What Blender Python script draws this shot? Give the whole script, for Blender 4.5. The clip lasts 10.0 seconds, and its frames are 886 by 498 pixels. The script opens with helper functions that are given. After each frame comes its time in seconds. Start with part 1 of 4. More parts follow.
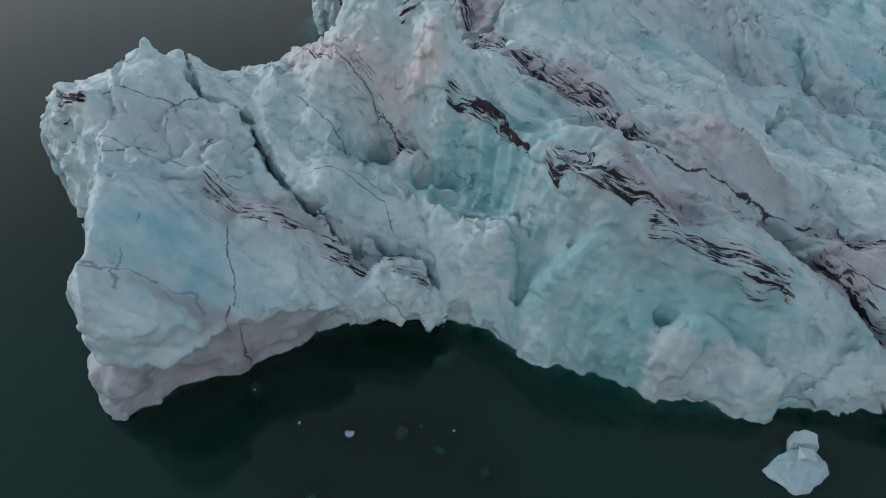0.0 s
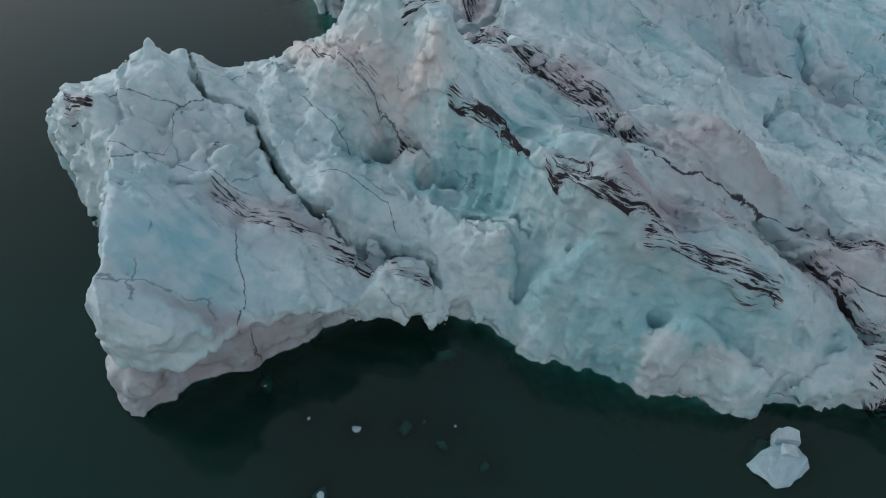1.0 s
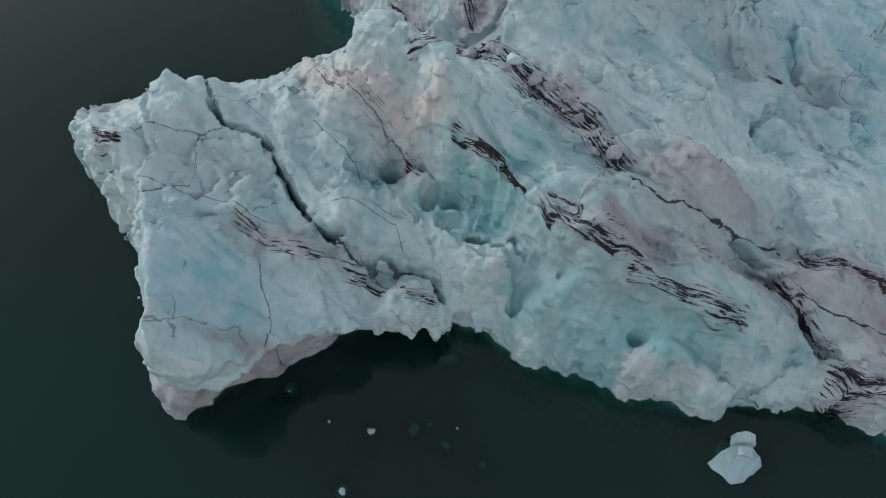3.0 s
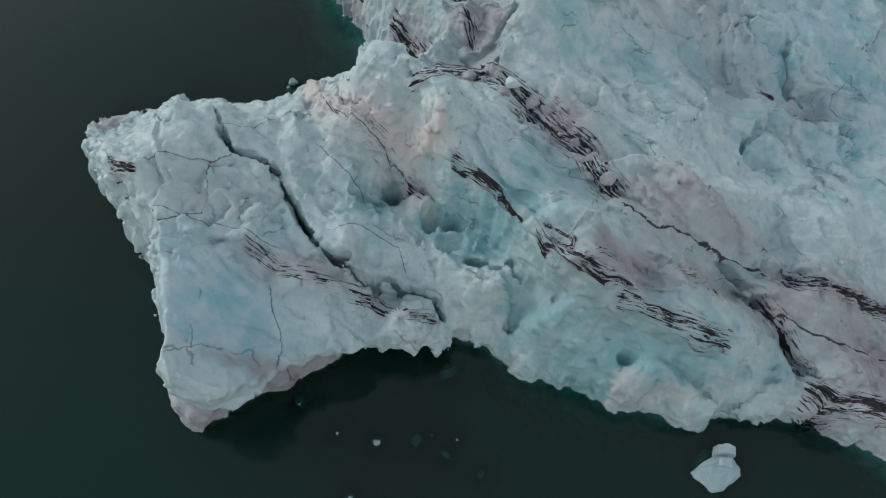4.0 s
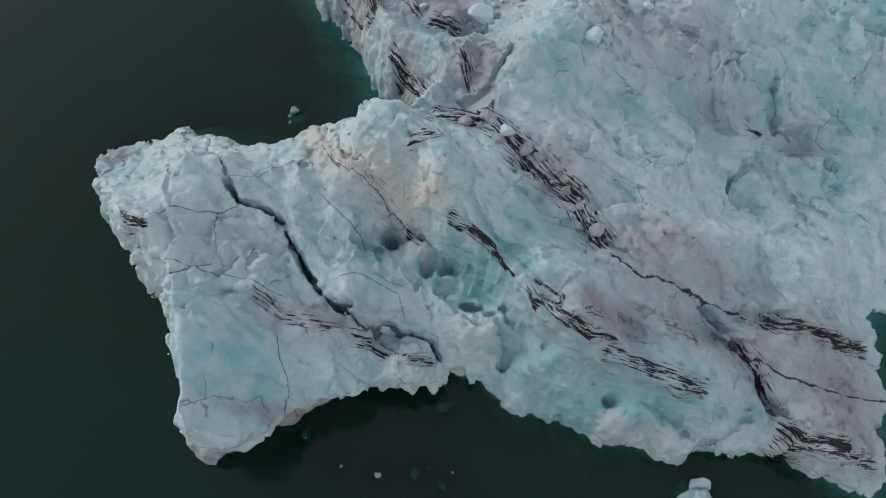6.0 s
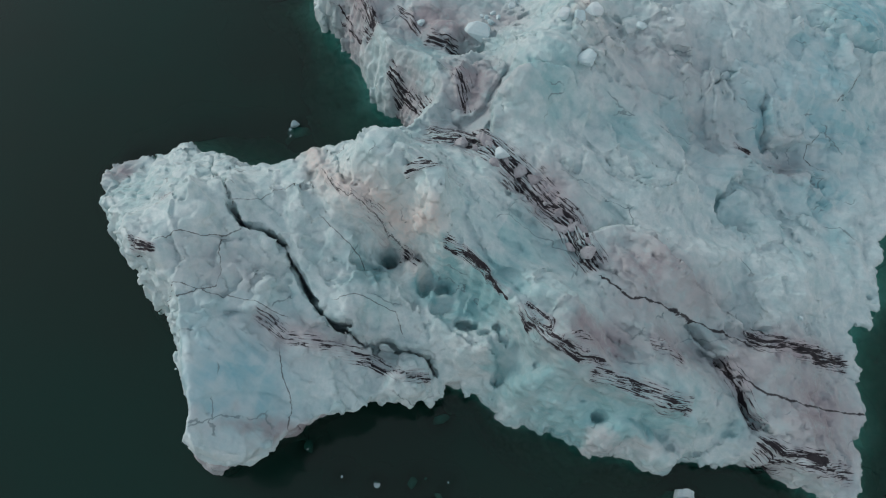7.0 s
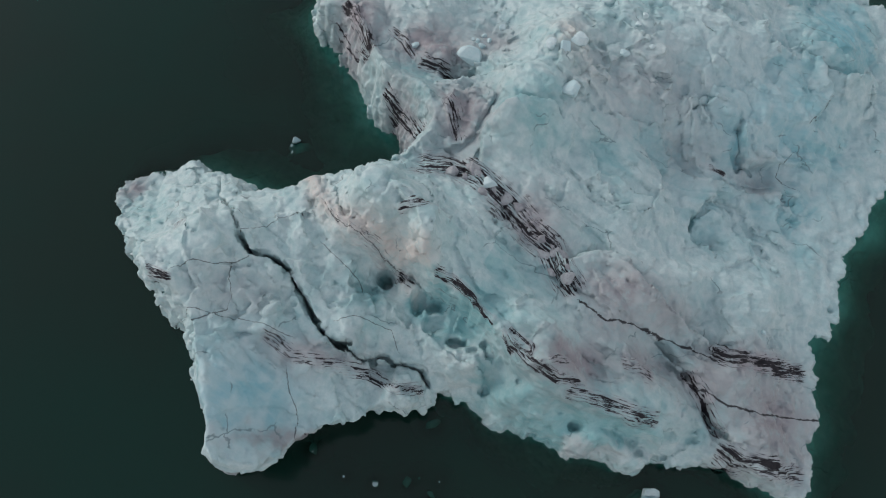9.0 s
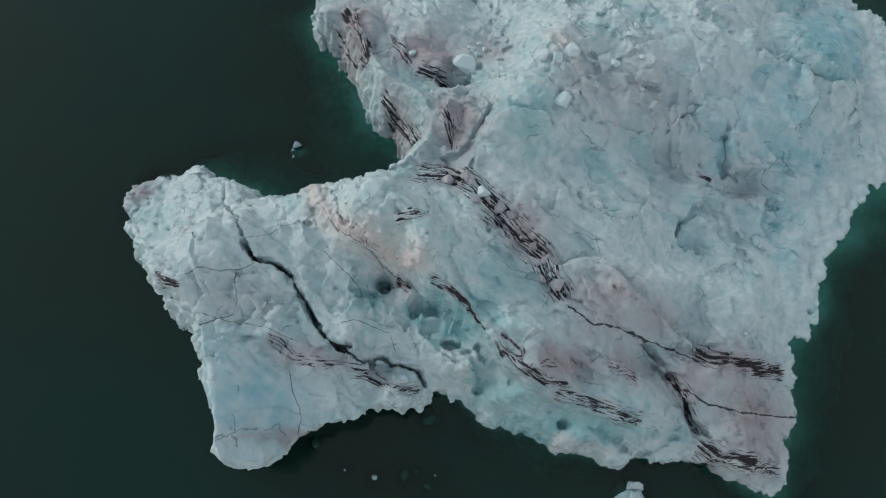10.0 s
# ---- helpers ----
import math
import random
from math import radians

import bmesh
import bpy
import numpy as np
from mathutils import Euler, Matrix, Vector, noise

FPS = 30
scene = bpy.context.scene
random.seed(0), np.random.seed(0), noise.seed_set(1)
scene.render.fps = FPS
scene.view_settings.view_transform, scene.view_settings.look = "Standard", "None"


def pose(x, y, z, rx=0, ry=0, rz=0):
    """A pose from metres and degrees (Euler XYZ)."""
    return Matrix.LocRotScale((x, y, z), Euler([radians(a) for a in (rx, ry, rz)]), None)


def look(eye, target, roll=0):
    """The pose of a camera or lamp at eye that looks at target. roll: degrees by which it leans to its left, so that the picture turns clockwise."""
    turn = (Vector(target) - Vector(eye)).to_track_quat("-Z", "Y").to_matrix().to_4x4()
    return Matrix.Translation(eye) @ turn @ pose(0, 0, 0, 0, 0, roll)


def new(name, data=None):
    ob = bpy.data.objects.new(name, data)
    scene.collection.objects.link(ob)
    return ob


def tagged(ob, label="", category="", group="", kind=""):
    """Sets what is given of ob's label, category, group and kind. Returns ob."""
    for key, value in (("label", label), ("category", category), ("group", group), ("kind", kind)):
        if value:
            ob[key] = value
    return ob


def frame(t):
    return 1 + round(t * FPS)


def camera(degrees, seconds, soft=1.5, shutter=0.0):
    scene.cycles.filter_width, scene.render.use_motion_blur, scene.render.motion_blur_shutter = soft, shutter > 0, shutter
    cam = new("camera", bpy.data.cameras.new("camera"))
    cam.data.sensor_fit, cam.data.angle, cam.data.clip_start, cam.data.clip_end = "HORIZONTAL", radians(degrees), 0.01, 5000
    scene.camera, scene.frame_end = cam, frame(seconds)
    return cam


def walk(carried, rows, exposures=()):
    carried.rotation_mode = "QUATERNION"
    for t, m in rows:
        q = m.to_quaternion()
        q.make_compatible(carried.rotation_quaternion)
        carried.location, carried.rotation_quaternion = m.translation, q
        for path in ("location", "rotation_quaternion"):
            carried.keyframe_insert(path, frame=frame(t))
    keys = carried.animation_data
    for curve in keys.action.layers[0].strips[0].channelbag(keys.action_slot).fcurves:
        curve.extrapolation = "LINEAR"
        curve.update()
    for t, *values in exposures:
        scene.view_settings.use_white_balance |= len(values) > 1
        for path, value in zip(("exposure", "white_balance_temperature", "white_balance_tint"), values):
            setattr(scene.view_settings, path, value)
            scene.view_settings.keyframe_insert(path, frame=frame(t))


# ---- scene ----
cam = camera(69.0, 10.0, 1.1)
METRES, EYE, TILT, LEAN, TURN = 25.0, 21.15, -43.88, -0.56, 0.0
ROWS = [
    (0.0, 0.0, 0.0, 0.0, 0.0, 0.0, -0.0),
    (0.5, -0.0024, -0.0131, 0.0344, -0.03, -1.92, 0.02),
    (1.0, -0.0038, -0.0296, 0.0759, -0.03, -3.99, 0.02),
    (1.5, -0.0054, -0.0478, 0.1191, -0.03, -5.91, 0.03),
    (2.0, -0.0071, -0.07, 0.171, -0.04, -8.0, 0.04),
    (2.5, -0.0089, -0.0896, 0.2204, -0.06, -9.88, 0.03),
    (4.0, -0.012, -0.1439, 0.3957, -0.1, -14.83, 0.07),
    (4.5, -0.012, -0.15, 0.4432, -0.1, -15.77, 0.06),
    (5.0, -0.0108, -0.1517, 0.4893, -0.09, -16.64, 0.05),
    (5.5, -0.008, -0.154, 0.5331, -0.07, -17.5, 0.04),
    (7.0, 0.0023, -0.1766, 0.6777, -0.07, -20.19, -0.05),
    (7.5, 0.0068, -0.187, 0.7233, -0.05, -21.12, -0.07),
    (8.0, 0.0125, -0.1997, 0.7725, -0.01, -22.17, -0.07),
    (8.5, 0.0179, -0.2129, 0.8171, 0.01, -23.11, -0.1),
    (9.0, 0.0234, -0.2279, 0.8657, 0.03, -24.14, -0.09),
    (9.5, 0.0285, -0.2432, 0.9094, 0.04, -25.06, -0.11),
    (10.0, 0.0339, -0.2603, 0.9569, 0.04, -26.09, -0.11),
]
EXPOSURES = [(0.0, -0.1, 5950, 10), (2.5, -0.05, 6200, 10), (5.0, 0.0, 6350, 10), (10.0, 0.0, 6350, 10)]
walk(cam, [(t, pose(0, 0, EYE, TILT, LEAN, TURN) @ pose(METRES * x, METRES * y, METRES * z, 90 + pitch, roll, yaw)) for t, x, y, z, yaw, pitch, roll in ROWS], EXPOSURES)

# ---- light ----
world = bpy.data.worlds.new("overcast_sky")
scene.world = world
world.use_nodes = True
wn, wl = world.node_tree.nodes, world.node_tree.links
sky = wn.new("ShaderNodeTexSky")
sky.sky_type, sky.sun_disc = "NISHITA", False
SUN_AZ, SUN_EL = -64.0, 25.0
sky.sun_elevation, sky.sun_rotation = radians(SUN_EL), radians(SUN_AZ)
sky.air_density, sky.dust_density = 1.0, 1.5
veil = wn.new("ShaderNodeHueSaturation")
veil.inputs["Saturation"].default_value = 0.55
wl.new(sky.outputs[0], veil.inputs["Color"])
deck = wn.new("ShaderNodeMix")
deck.data_type = "RGBA"
deck.inputs[0].default_value = 0.78
wl.new(veil.outputs[0], deck.inputs[6])
# the cloud deck is thinner and warmer towards the horizon
way = wn.new("ShaderNodeTexCoord")
split = wn.new("ShaderNodeSeparateXYZ")
wl.new(way.outputs["Generated"], split.inputs[0])
rise = wn.new("ShaderNodeMapRange")
rise.inputs[1].default_value, rise.inputs[2].default_value = 0.12, 0.6
wl.new(split.outputs[2], rise.inputs[0])
cloud = wn.new("ShaderNodeMix")
cloud.data_type = "RGBA"
cloud.inputs[6].default_value, cloud.inputs[7].default_value = (8.4, 7.8, 7.2, 1), (3.3, 3.6, 3.85, 1)
wl.new(rise.outputs[0], cloud.inputs[0])
wl.new(cloud.outputs[2], deck.inputs[7])
wl.new(deck.outputs[2], wn["Background"].inputs["Color"])
wn["Background"].inputs["Strength"].default_value = 0.132

sun = new("sun", bpy.data.lights.new("sun", "SUN"))
sun.data.energy, sun.data.angle, sun.data.color = 0.95, radians(16), (1.0, 0.95, 0.88)
az, el = radians(SUN_AZ), radians(SUN_EL)
toward = Vector((math.sin(az) * math.cos(el), math.cos(az) * math.cos(el), math.sin(el)))
sun.matrix_world = look(toward * 100, (0, 0, 0))

# ---- materials ----


def material(name):
    m = bpy.data.materials.new(name)
    m.use_nodes = True
    t = m.node_tree
    t.nodes.clear()
    out = t.nodes.new("ShaderNodeOutputMaterial")
    return m, t, out


class Graph:
    """Short forms for shader nodes."""

    def __init__(self, tree):
        self.t = tree

    def put(self, kind, **sockets):
        n = self.t.nodes.new(kind)
        for k, v in sockets.items():
            self.set(n.inputs[k.replace("_", " ")], v)
        return n

    def set(self, socket, v):
        if isinstance(v, bpy.types.NodeSocket):
            self.t.links.new(v, socket)
        elif isinstance(v, tuple) and len(v) == 3 and socket.type == "RGBA":
            socket.default_value = (*v, 1)
        else:
            socket.default_value = v

    def math(self, op, a, b=0.0, c=0.0):
        n = self.t.nodes.new("ShaderNodeMath")
        n.operation = op
        for i, v in enumerate((a, b, c)):
            self.set(n.inputs[i], v)
        return n.outputs[0]

    def ramp(self, v, lo, hi, a=0.0, b=1.0):
        n = self.t.nodes.new("ShaderNodeMapRange")
        n.interpolation_type = "SMOOTHSTEP"
        for i, x in enumerate((v, lo, hi, a, b)):
            self.set(n.inputs[i], x)
        return n.outputs[0]

    def mix(self, f, a, b):
        n = self.t.nodes.new("ShaderNodeMix")
        n.data_type = "RGBA"
        for i, x in ((0, f), (6, a), (7, b)):
            self.set(n.inputs[i], x)
        return n.outputs[2]

    def noise(self, vec, scale, detail=4.0, rough=0.55, warp=0.0):
        n = self.put("ShaderNodeTexNoise", Scale=scale, Detail=detail, Roughness=rough, Distortion=warp)
        if vec is not None:
            self.set(n.inputs["Vector"], vec)
        return n.outputs["Fac"]

    def attr(self, name, what="Fac"):
        n = self.t.nodes.new("ShaderNodeAttribute")
        n.attribute_name = name
        return n.outputs[what]

    def scaled(self, vec, s):
        n = self.t.nodes.new("ShaderNodeMapping")
        self.set(n.inputs["Vector"], vec)
        n.inputs["Scale"].default_value = s
        return n.outputs[0]


def bumped(g, height, distance, strength=1.0, normal=None):
    n = g.put("ShaderNodeBump", Height=height, Distance=distance, Strength=strength)
    if normal is not None:
        g.set(n.inputs["Normal"], normal)
    return n.outputs[0]


def glacier_ice():
    """Old glacier ice: white bubbly crust, clear teal ice, lilac silt film, tan silt, black ash layers and thin seams."""
    m, t, out = material("glacier_ice")
    g = Graph(t)
    pos = t.nodes.new("ShaderNodeNewGeometry").outputs["Position"]
    broad = g.noise(pos, 0.40, 4)
    patch = g.noise(pos, 1.5, 5, 0.6)
    fine = g.noise(pos, 7.0, 5, 0.65)
    grit = g.noise(pos, 26.0, 3, 0.6)
    fol = g.attr("foliation", "Vector")
    lamina = g.noise(g.scaled(fol, (0.16, 1.7, 0.8)), 1.0, 5, 0.6, 0.3)
    warp = t.nodes.new("ShaderNodeVectorMath")
    warp.operation = "MULTIPLY_ADD"
    swirl = g.put("ShaderNodeTexNoise", Scale=1.1, Detail=3.0)
    t.links.new(pos, swirl.inputs["Vector"])
    t.links.new(swirl.outputs["Color"], warp.inputs[0])
    warp.inputs[1].default_value = (0.9, 0.9, 0.9)
    t.links.new(pos, warp.inputs[2])

    def cells(scale, stretch=1.0):
        v = t.nodes.new("ShaderNodeTexVoronoi")
        v.inputs["Scale"].default_value = scale
        shaken = g.put("ShaderNodeTexNoise", Scale=0.8 * scale, Detail=2.0)
        t.links.new(pos, shaken.inputs["Vector"])
        add = t.nodes.new("ShaderNodeVectorMath")
        add.operation = "MULTIPLY_ADD"
        t.links.new(shaken.outputs["Color"], add.inputs[0])
        add.inputs[1].default_value = (0.8 / scale,) * 3
        t.links.new(fol, add.inputs[2])
        t.links.new(g.scaled(add.outputs[0], (stretch, 1.0, 1.0)), v.inputs["Vector"])
        return v

    plates, chips, splits = cells(0.8, 0.65), cells(2.0, 0.6), cells(4.6, 0.6)
    net = t.nodes.new("ShaderNodeTexVoronoi")
    net.feature = "SMOOTH_F1"
    net.inputs["Scale"].default_value = 1.5
    t.links.new(warp.outputs[0], net.inputs["Vector"])
    c = g.math("ADD", g.attr("clear"), g.math("MULTIPLY_ADD", broad, 1.3, -0.65))
    c = g.math("ADD", c, g.math("MULTIPLY_ADD", patch, 0.5, -0.25))
    c = g.math("ADD", c, g.math("MULTIPLY_ADD", lamina, 0.7, -0.35))
    c = g.math("SUBTRACT", c, g.math("MULTIPLY", g.ramp(net.outputs["Distance"], 0.35, 0.75), 0.28))
    crust = g.mix(g.ramp(g.math("ADD", g.math("MULTIPLY", patch, 0.75), g.math("MULTIPLY", fine, 0.25)), 0.35, 0.65), (0.425, 0.575, 0.598), (0.60, 0.70, 0.712))
    crust = g.mix(g.math("MULTIPLY", g.attr("blue"), 0.6), crust, (0.44, 0.59, 0.655))
    teal = g.mix(g.ramp(patch, 0.3, 0.7), (0.22, 0.45, 0.48), (0.34, 0.55, 0.575))
    teal = g.mix(g.attr("blue"), teal, (0.20, 0.45, 0.54))
    col = g.mix(g.ramp(c, -0.05, 0.95), crust, teal)
    film = g.ramp(g.math("ADD", patch, g.math("ADD", g.math("MULTIPLY", fine, 0.5), g.math("MULTIPLY", lamina, 0.5))), 0.5, 1.1)
    silt = g.math("MULTIPLY", g.attr("silt"), g.math("MULTIPLY_ADD", film, 0.8, 0.25))
    col = g.mix(silt, col, (0.335, 0.315, 0.34))
    tan = g.math("MULTIPLY", g.attr("tan"), g.math("MULTIPLY_ADD", g.ramp(g.math("ADD", patch, g.math("MULTIPLY", fine, 0.6)), 0.45, 1.0), 0.6, 0.4))
    col = g.mix(tan, col, (0.60, 0.53, 0.50))
    # ash layers, drawn out along the bands
    run = g.attr("along", "Vector")
    streak = g.noise(g.scaled(run, (0.5, 6.5, 1.0)), 1.0, 5, 0.6, 0.1)
    thread = g.noise(g.scaled(run, (1.3, 14.0, 1.0)), 1.0, 4, 0.6, 0.1)
    lens = g.noise(g.scaled(run, (0.5, 1.0, 1.0)), 1.0, 2)
    ash = g.attr("ash")
    full = g.math("ADD", ash, g.math("MULTIPLY_ADD", lens, 0.9, -0.45))
    crumb = g.math("ADD", g.math("MULTIPLY_ADD", g.noise(pos, 3.0, 5, 0.7), 0.20, -0.10), g.math("MULTIPLY_ADD", grit, 0.06, -0.03))
    strand = g.ramp(g.math("ADD", g.math("ADD", streak, crumb), g.math("MULTIPLY", full, 0.165)), 0.67, 0.71)
    dash = g.ramp(g.math("ADD", g.math("ADD", thread, g.math("MULTIPLY", crumb, 1.3)), g.math("MULTIPLY", full, 0.13)), 0.66, 0.71)
    dark = g.math("MULTIPLY", g.math("MAXIMUM", strand, dash), g.ramp(full, 0.2, 0.5))
    halo = g.math("MULTIPLY", g.ramp(g.math("ADD", thread, g.math("MULTIPLY", streak, 0.6)), 0.55, 1.0), g.math("MULTIPLY", g.ramp(ash, 0.05, 0.8), 0.75))
    col = g.mix(halo, col, (0.33, 0.30, 0.33))
    speck = g.math("MULTIPLY", g.ramp(grit, 0.64, 0.70), g.ramp(g.math("ADD", g.math("MULTIPLY", g.attr("silt"), 0.8), ash), 0.3, 1.1))
    dark = g.math("MAXIMUM", dark, g.math("MULTIPLY", speck, 0.5))
    # hairline seams
    wob = g.math("MULTIPLY_ADD", fine, 0.16, -0.08)
    d = g.math("ABSOLUTE", g.math("ADD", g.attr("seam_side"), wob))
    wide = g.math("MULTIPLY", g.math("MULTIPLY_ADD", g.noise(pos, 2.2, 3, 0.6), 0.36, -0.10), g.math("POWER", g.attr("seam_ash"), 1.6))
    line = g.math("MULTIPLY", g.math("LESS_THAN", g.attr("seam_far"), 0.3), g.ramp(g.math("DIVIDE", d, g.math("MAXIMUM", wide, 0.008)), 0.4, 1.1, 1.0, 0.0))
    dark = g.math("MAXIMUM", dark, g.math("MULTIPLY", line, g.math("MULTIPLY_ADD", g.attr("seam_ash"), 0.4, 0.55)))
    straight = t.nodes.new("ShaderNodeTexVoronoi")
    straight.feature = "DISTANCE_TO_EDGE"
    straight.inputs["Scale"].default_value = 0.22
    t.links.new(g.scaled(warp.outputs[0], (0.8, 1.2, 1.0)), straight.inputs["Vector"])
    rift = g.math("MULTIPLY", g.ramp(straight.outputs["Distance"], 0.003, 0.012, 1.0, 0.0), g.ramp(broad, 0.53, 0.62))
    col = g.mix(g.math("MULTIPLY", rift, 0.7), col, (0.14, 0.20, 0.22))
    col = g.mix(dark, col, (0.024, 0.022, 0.028))
    rough = g.math("MULTIPLY_ADD", fine, 0.3, 0.28)
    rough = g.math("MAXIMUM", rough, g.math("MULTIPLY", dark, 0.75))
    normal = t.nodes.new("ShaderNodeNewGeometry").outputs["Normal"]
    for v, k in ((plates, 0.16), (chips, 0.24), (splits, 0.18)):
        lean = t.nodes.new("ShaderNodeVectorMath")
        lean.operation = "SUBTRACT"
        t.links.new(v.outputs["Color"], lean.inputs[0])
        lean.inputs[1].default_value = (0.5, 0.5, 0.5)
        add = t.nodes.new("ShaderNodeVectorMath")
        add.operation = "MULTIPLY_ADD"
        t.links.new(lean.outputs[0], add.inputs[0])
        add.inputs[1].default_value = (k, k, k)
        t.links.new(normal, add.inputs[2])
        unit = t.nodes.new("ShaderNodeVectorMath")
        unit.operation = "NORMALIZE"
        t.links.new(add.outputs[0], unit.inputs[0])
        normal = unit.outputs[0]
    crag = g.put("ShaderNodeTexNoise", Scale=1.7, Detail=6.0, Roughness=0.6)
    crag.noise_type = "RIDGED_MULTIFRACTAL"
    t.links.new(warp.outputs[0], crag.inputs["Vector"])
    n0 = bumped(g, net.outputs["Distance"], 0.2, 0.2, normal)
    n1 = bumped(g, g.math("ADD", g.math("MULTIPLY", crag.outputs["Fac"], 0.5), g.math("MULTIPLY", lamina, 0.3)), 0.08, 0.4, n0)
    n2 = bumped(g, g.math("ADD", g.noise(pos, 18.0, 4, 0.7), g.math("MULTIPLY", dark, 0.35)), 0.02, 0.42, n1)
    b = g.put("ShaderNodeBsdfPrincipled", Base_Color=col, Roughness=rough, Normal=n2)
    b.inputs["IOR"].default_value = 1.31
    t.links.new(b.outputs[0], out.inputs[0])
    return m


def loose_ice(name, pale, tint, dirt):
    """Chunks that broke off: scoured ice with random hue by chunk and a little silt."""
    m, t, out = material(name)
    g = Graph(t)
    obj = t.nodes.new("ShaderNodeTexCoord").outputs["Object"]
    rnd = t.nodes.new("ShaderNodeObjectInfo").outputs["Random"]
    a = g.noise(obj, 2.2, 5, 0.6)
    f = g.noise(obj, 11.0, 5, 0.6)
    col = g.mix(g.ramp(g.math("ADD", a, g.math("MULTIPLY", rnd, 0.3)), 0.35, 0.85), pale, tint)
    col = g.mix(g.math("MULTIPLY", g.ramp(f, 0.5, 0.75), dirt), col, (0.2, 0.17, 0.18))
    nrm = bumped(g, g.math("ADD", a, g.math("MULTIPLY", f, 0.3)), 0.08, 0.6)
    b = g.put("ShaderNodeBsdfPrincipled", Base_Color=col, Roughness=g.math("MULTIPLY_ADD", f, 0.3, 0.25), Normal=nrm)
    t.links.new(b.outputs[0], out.inputs[0])
    return m


def lake_surface():
    """Calm silty water: a mirror by Fresnel over a dim green; sunken ice shows through where the water over it is thin."""
    m, t, out = material("lake_surface")
    g = Graph(t)
    pos = t.nodes.new("ShaderNodeNewGeometry").outputs["Position"]
    cloud = g.noise(pos, 0.05, 3)
    murk = g.mix(g.ramp(cloud, 0.35, 0.65), (0.0055, 0.0205, 0.015), (0.0025, 0.0245, 0.018))
    nrm = bumped(g, g.noise(pos, 0.7, 2, 0.5), 0.02, 0.06)
    depth = g.math("ADD", g.attr("depth"), g.math("MULTIPLY_ADD", g.noise(pos, 0.5, 3), 0.8, -0.4))
    thin = g.math("POWER", 2.718, g.math("MULTIPLY", g.math("MAXIMUM", depth, 0.0), -0.8))
    tint = g.mix(thin, (0.10, 0.62, 0.46), (0.50, 0.93, 0.82))
    inner = t.nodes.new("ShaderNodeMixShader")
    t.links.new(g.math("MULTIPLY", thin, 0.85), inner.inputs[0])
    t.links.new(g.put("ShaderNodeBsdfDiffuse", Color=murk).outputs[0], inner.inputs[1])
    t.links.new(g.put("ShaderNodeBsdfTransparent", Color=tint).outputs[0], inner.inputs[2])
    gloss = g.put("ShaderNodeBsdfGlossy", Color=(1.0, 1.0, 1.0), Roughness=0.1, Normal=nrm)
    f = t.nodes.new("ShaderNodeFresnel")
    f.inputs["IOR"].default_value = 1.333
    mixer = t.nodes.new("ShaderNodeMixShader")
    t.links.new(f.outputs[0], mixer.inputs[0])
    t.links.new(inner.outputs[0], mixer.inputs[1])
    t.links.new(gloss.outputs[0], mixer.inputs[2])
    t.links.new(mixer.outputs[0], out.inputs[0])
    return m


def depth_sheet():
    """Dark green of the added sheet that stands in for deep water."""
    m, t, out = material("depth_sheet")
    g = Graph(t)
    pos = t.nodes.new("ShaderNodeNewGeometry").outputs["Position"]
    col = g.mix(g.ramp(g.noise(pos, 0.12, 3), 0.35, 0.65), (0.006, 0.020, 0.014), (0.006, 0.026, 0.019))
    t.links.new(g.put("ShaderNodeBsdfDiffuse", Color=col).outputs[0], out.inputs[0])
    return m


ICE = glacier_ice()
CHUNK_ICE = loose_ice("chunk_ice", (0.62, 0.72, 0.75), (0.50, 0.66, 0.70), 0.12)
DIRTY_ICE = loose_ice("dirty_ice", (0.42, 0.44, 0.465), (0.29, 0.285, 0.31), 0.9)
FLOE_ICE = loose_ice("floe_ice", (0.44, 0.54, 0.57), (0.32, 0.46, 0.50), 0.15)


# ---- noise on arrays ----
HASH = np.random.default_rng(11).permutation(4096).astype(np.int64)


def lattice(ix, iy, iz, seed):
    return HASH[(HASH[(HASH[(ix + 57 * seed) & 4095] + iy) & 4095] + iz) & 4095]


def perlin(x, y, z, seed=0):
    """Gradient noise in about -1..1."""
    x, y, z = np.broadcast_arrays(np.asarray(x, float), np.asarray(y, float), np.asarray(z, float))
    fx, fy, fz = np.floor(x), np.floor(y), np.floor(z)
    ix, iy, iz = (a.astype(np.int64) for a in (fx, fy, fz))
    dx, dy, dz = x - fx, y - fy, z - fz
    u, v, w = (d * d * d * (d * (d * 6 - 15) + 10) for d in (dx, dy, dz))
    total = 0.0
    for a in (0, 1):
        for b in (0, 1):
            for c in (0, 1):
                k = lattice(ix + a, iy + b, iz + c, seed)
                th, ph = k * 0.0123, (k % 61) / 61.0 * 2 - 1
                r = np.sqrt(1 - ph * ph)
                dot = r * np.cos(th) * (dx - a) + r * np.sin(th) * (dy - b) + ph * (dz - c)
                total = total + dot * (u if a else 1 - u) * (v if b else 1 - v) * (w if c else 1 - w)
    return total * 1.5


def fbm(x, y, z=0.0, octaves=4, seed=0, gain=0.5):
    s, a, f = 0.0, 1.0, 1.0
    for i in range(octaves):
        s = s + a * perlin(np.asarray(x) * f, np.asarray(y) * f, np.asarray(z) * f, seed + i)
        a, f = a * gain, f * 2.03
    return s


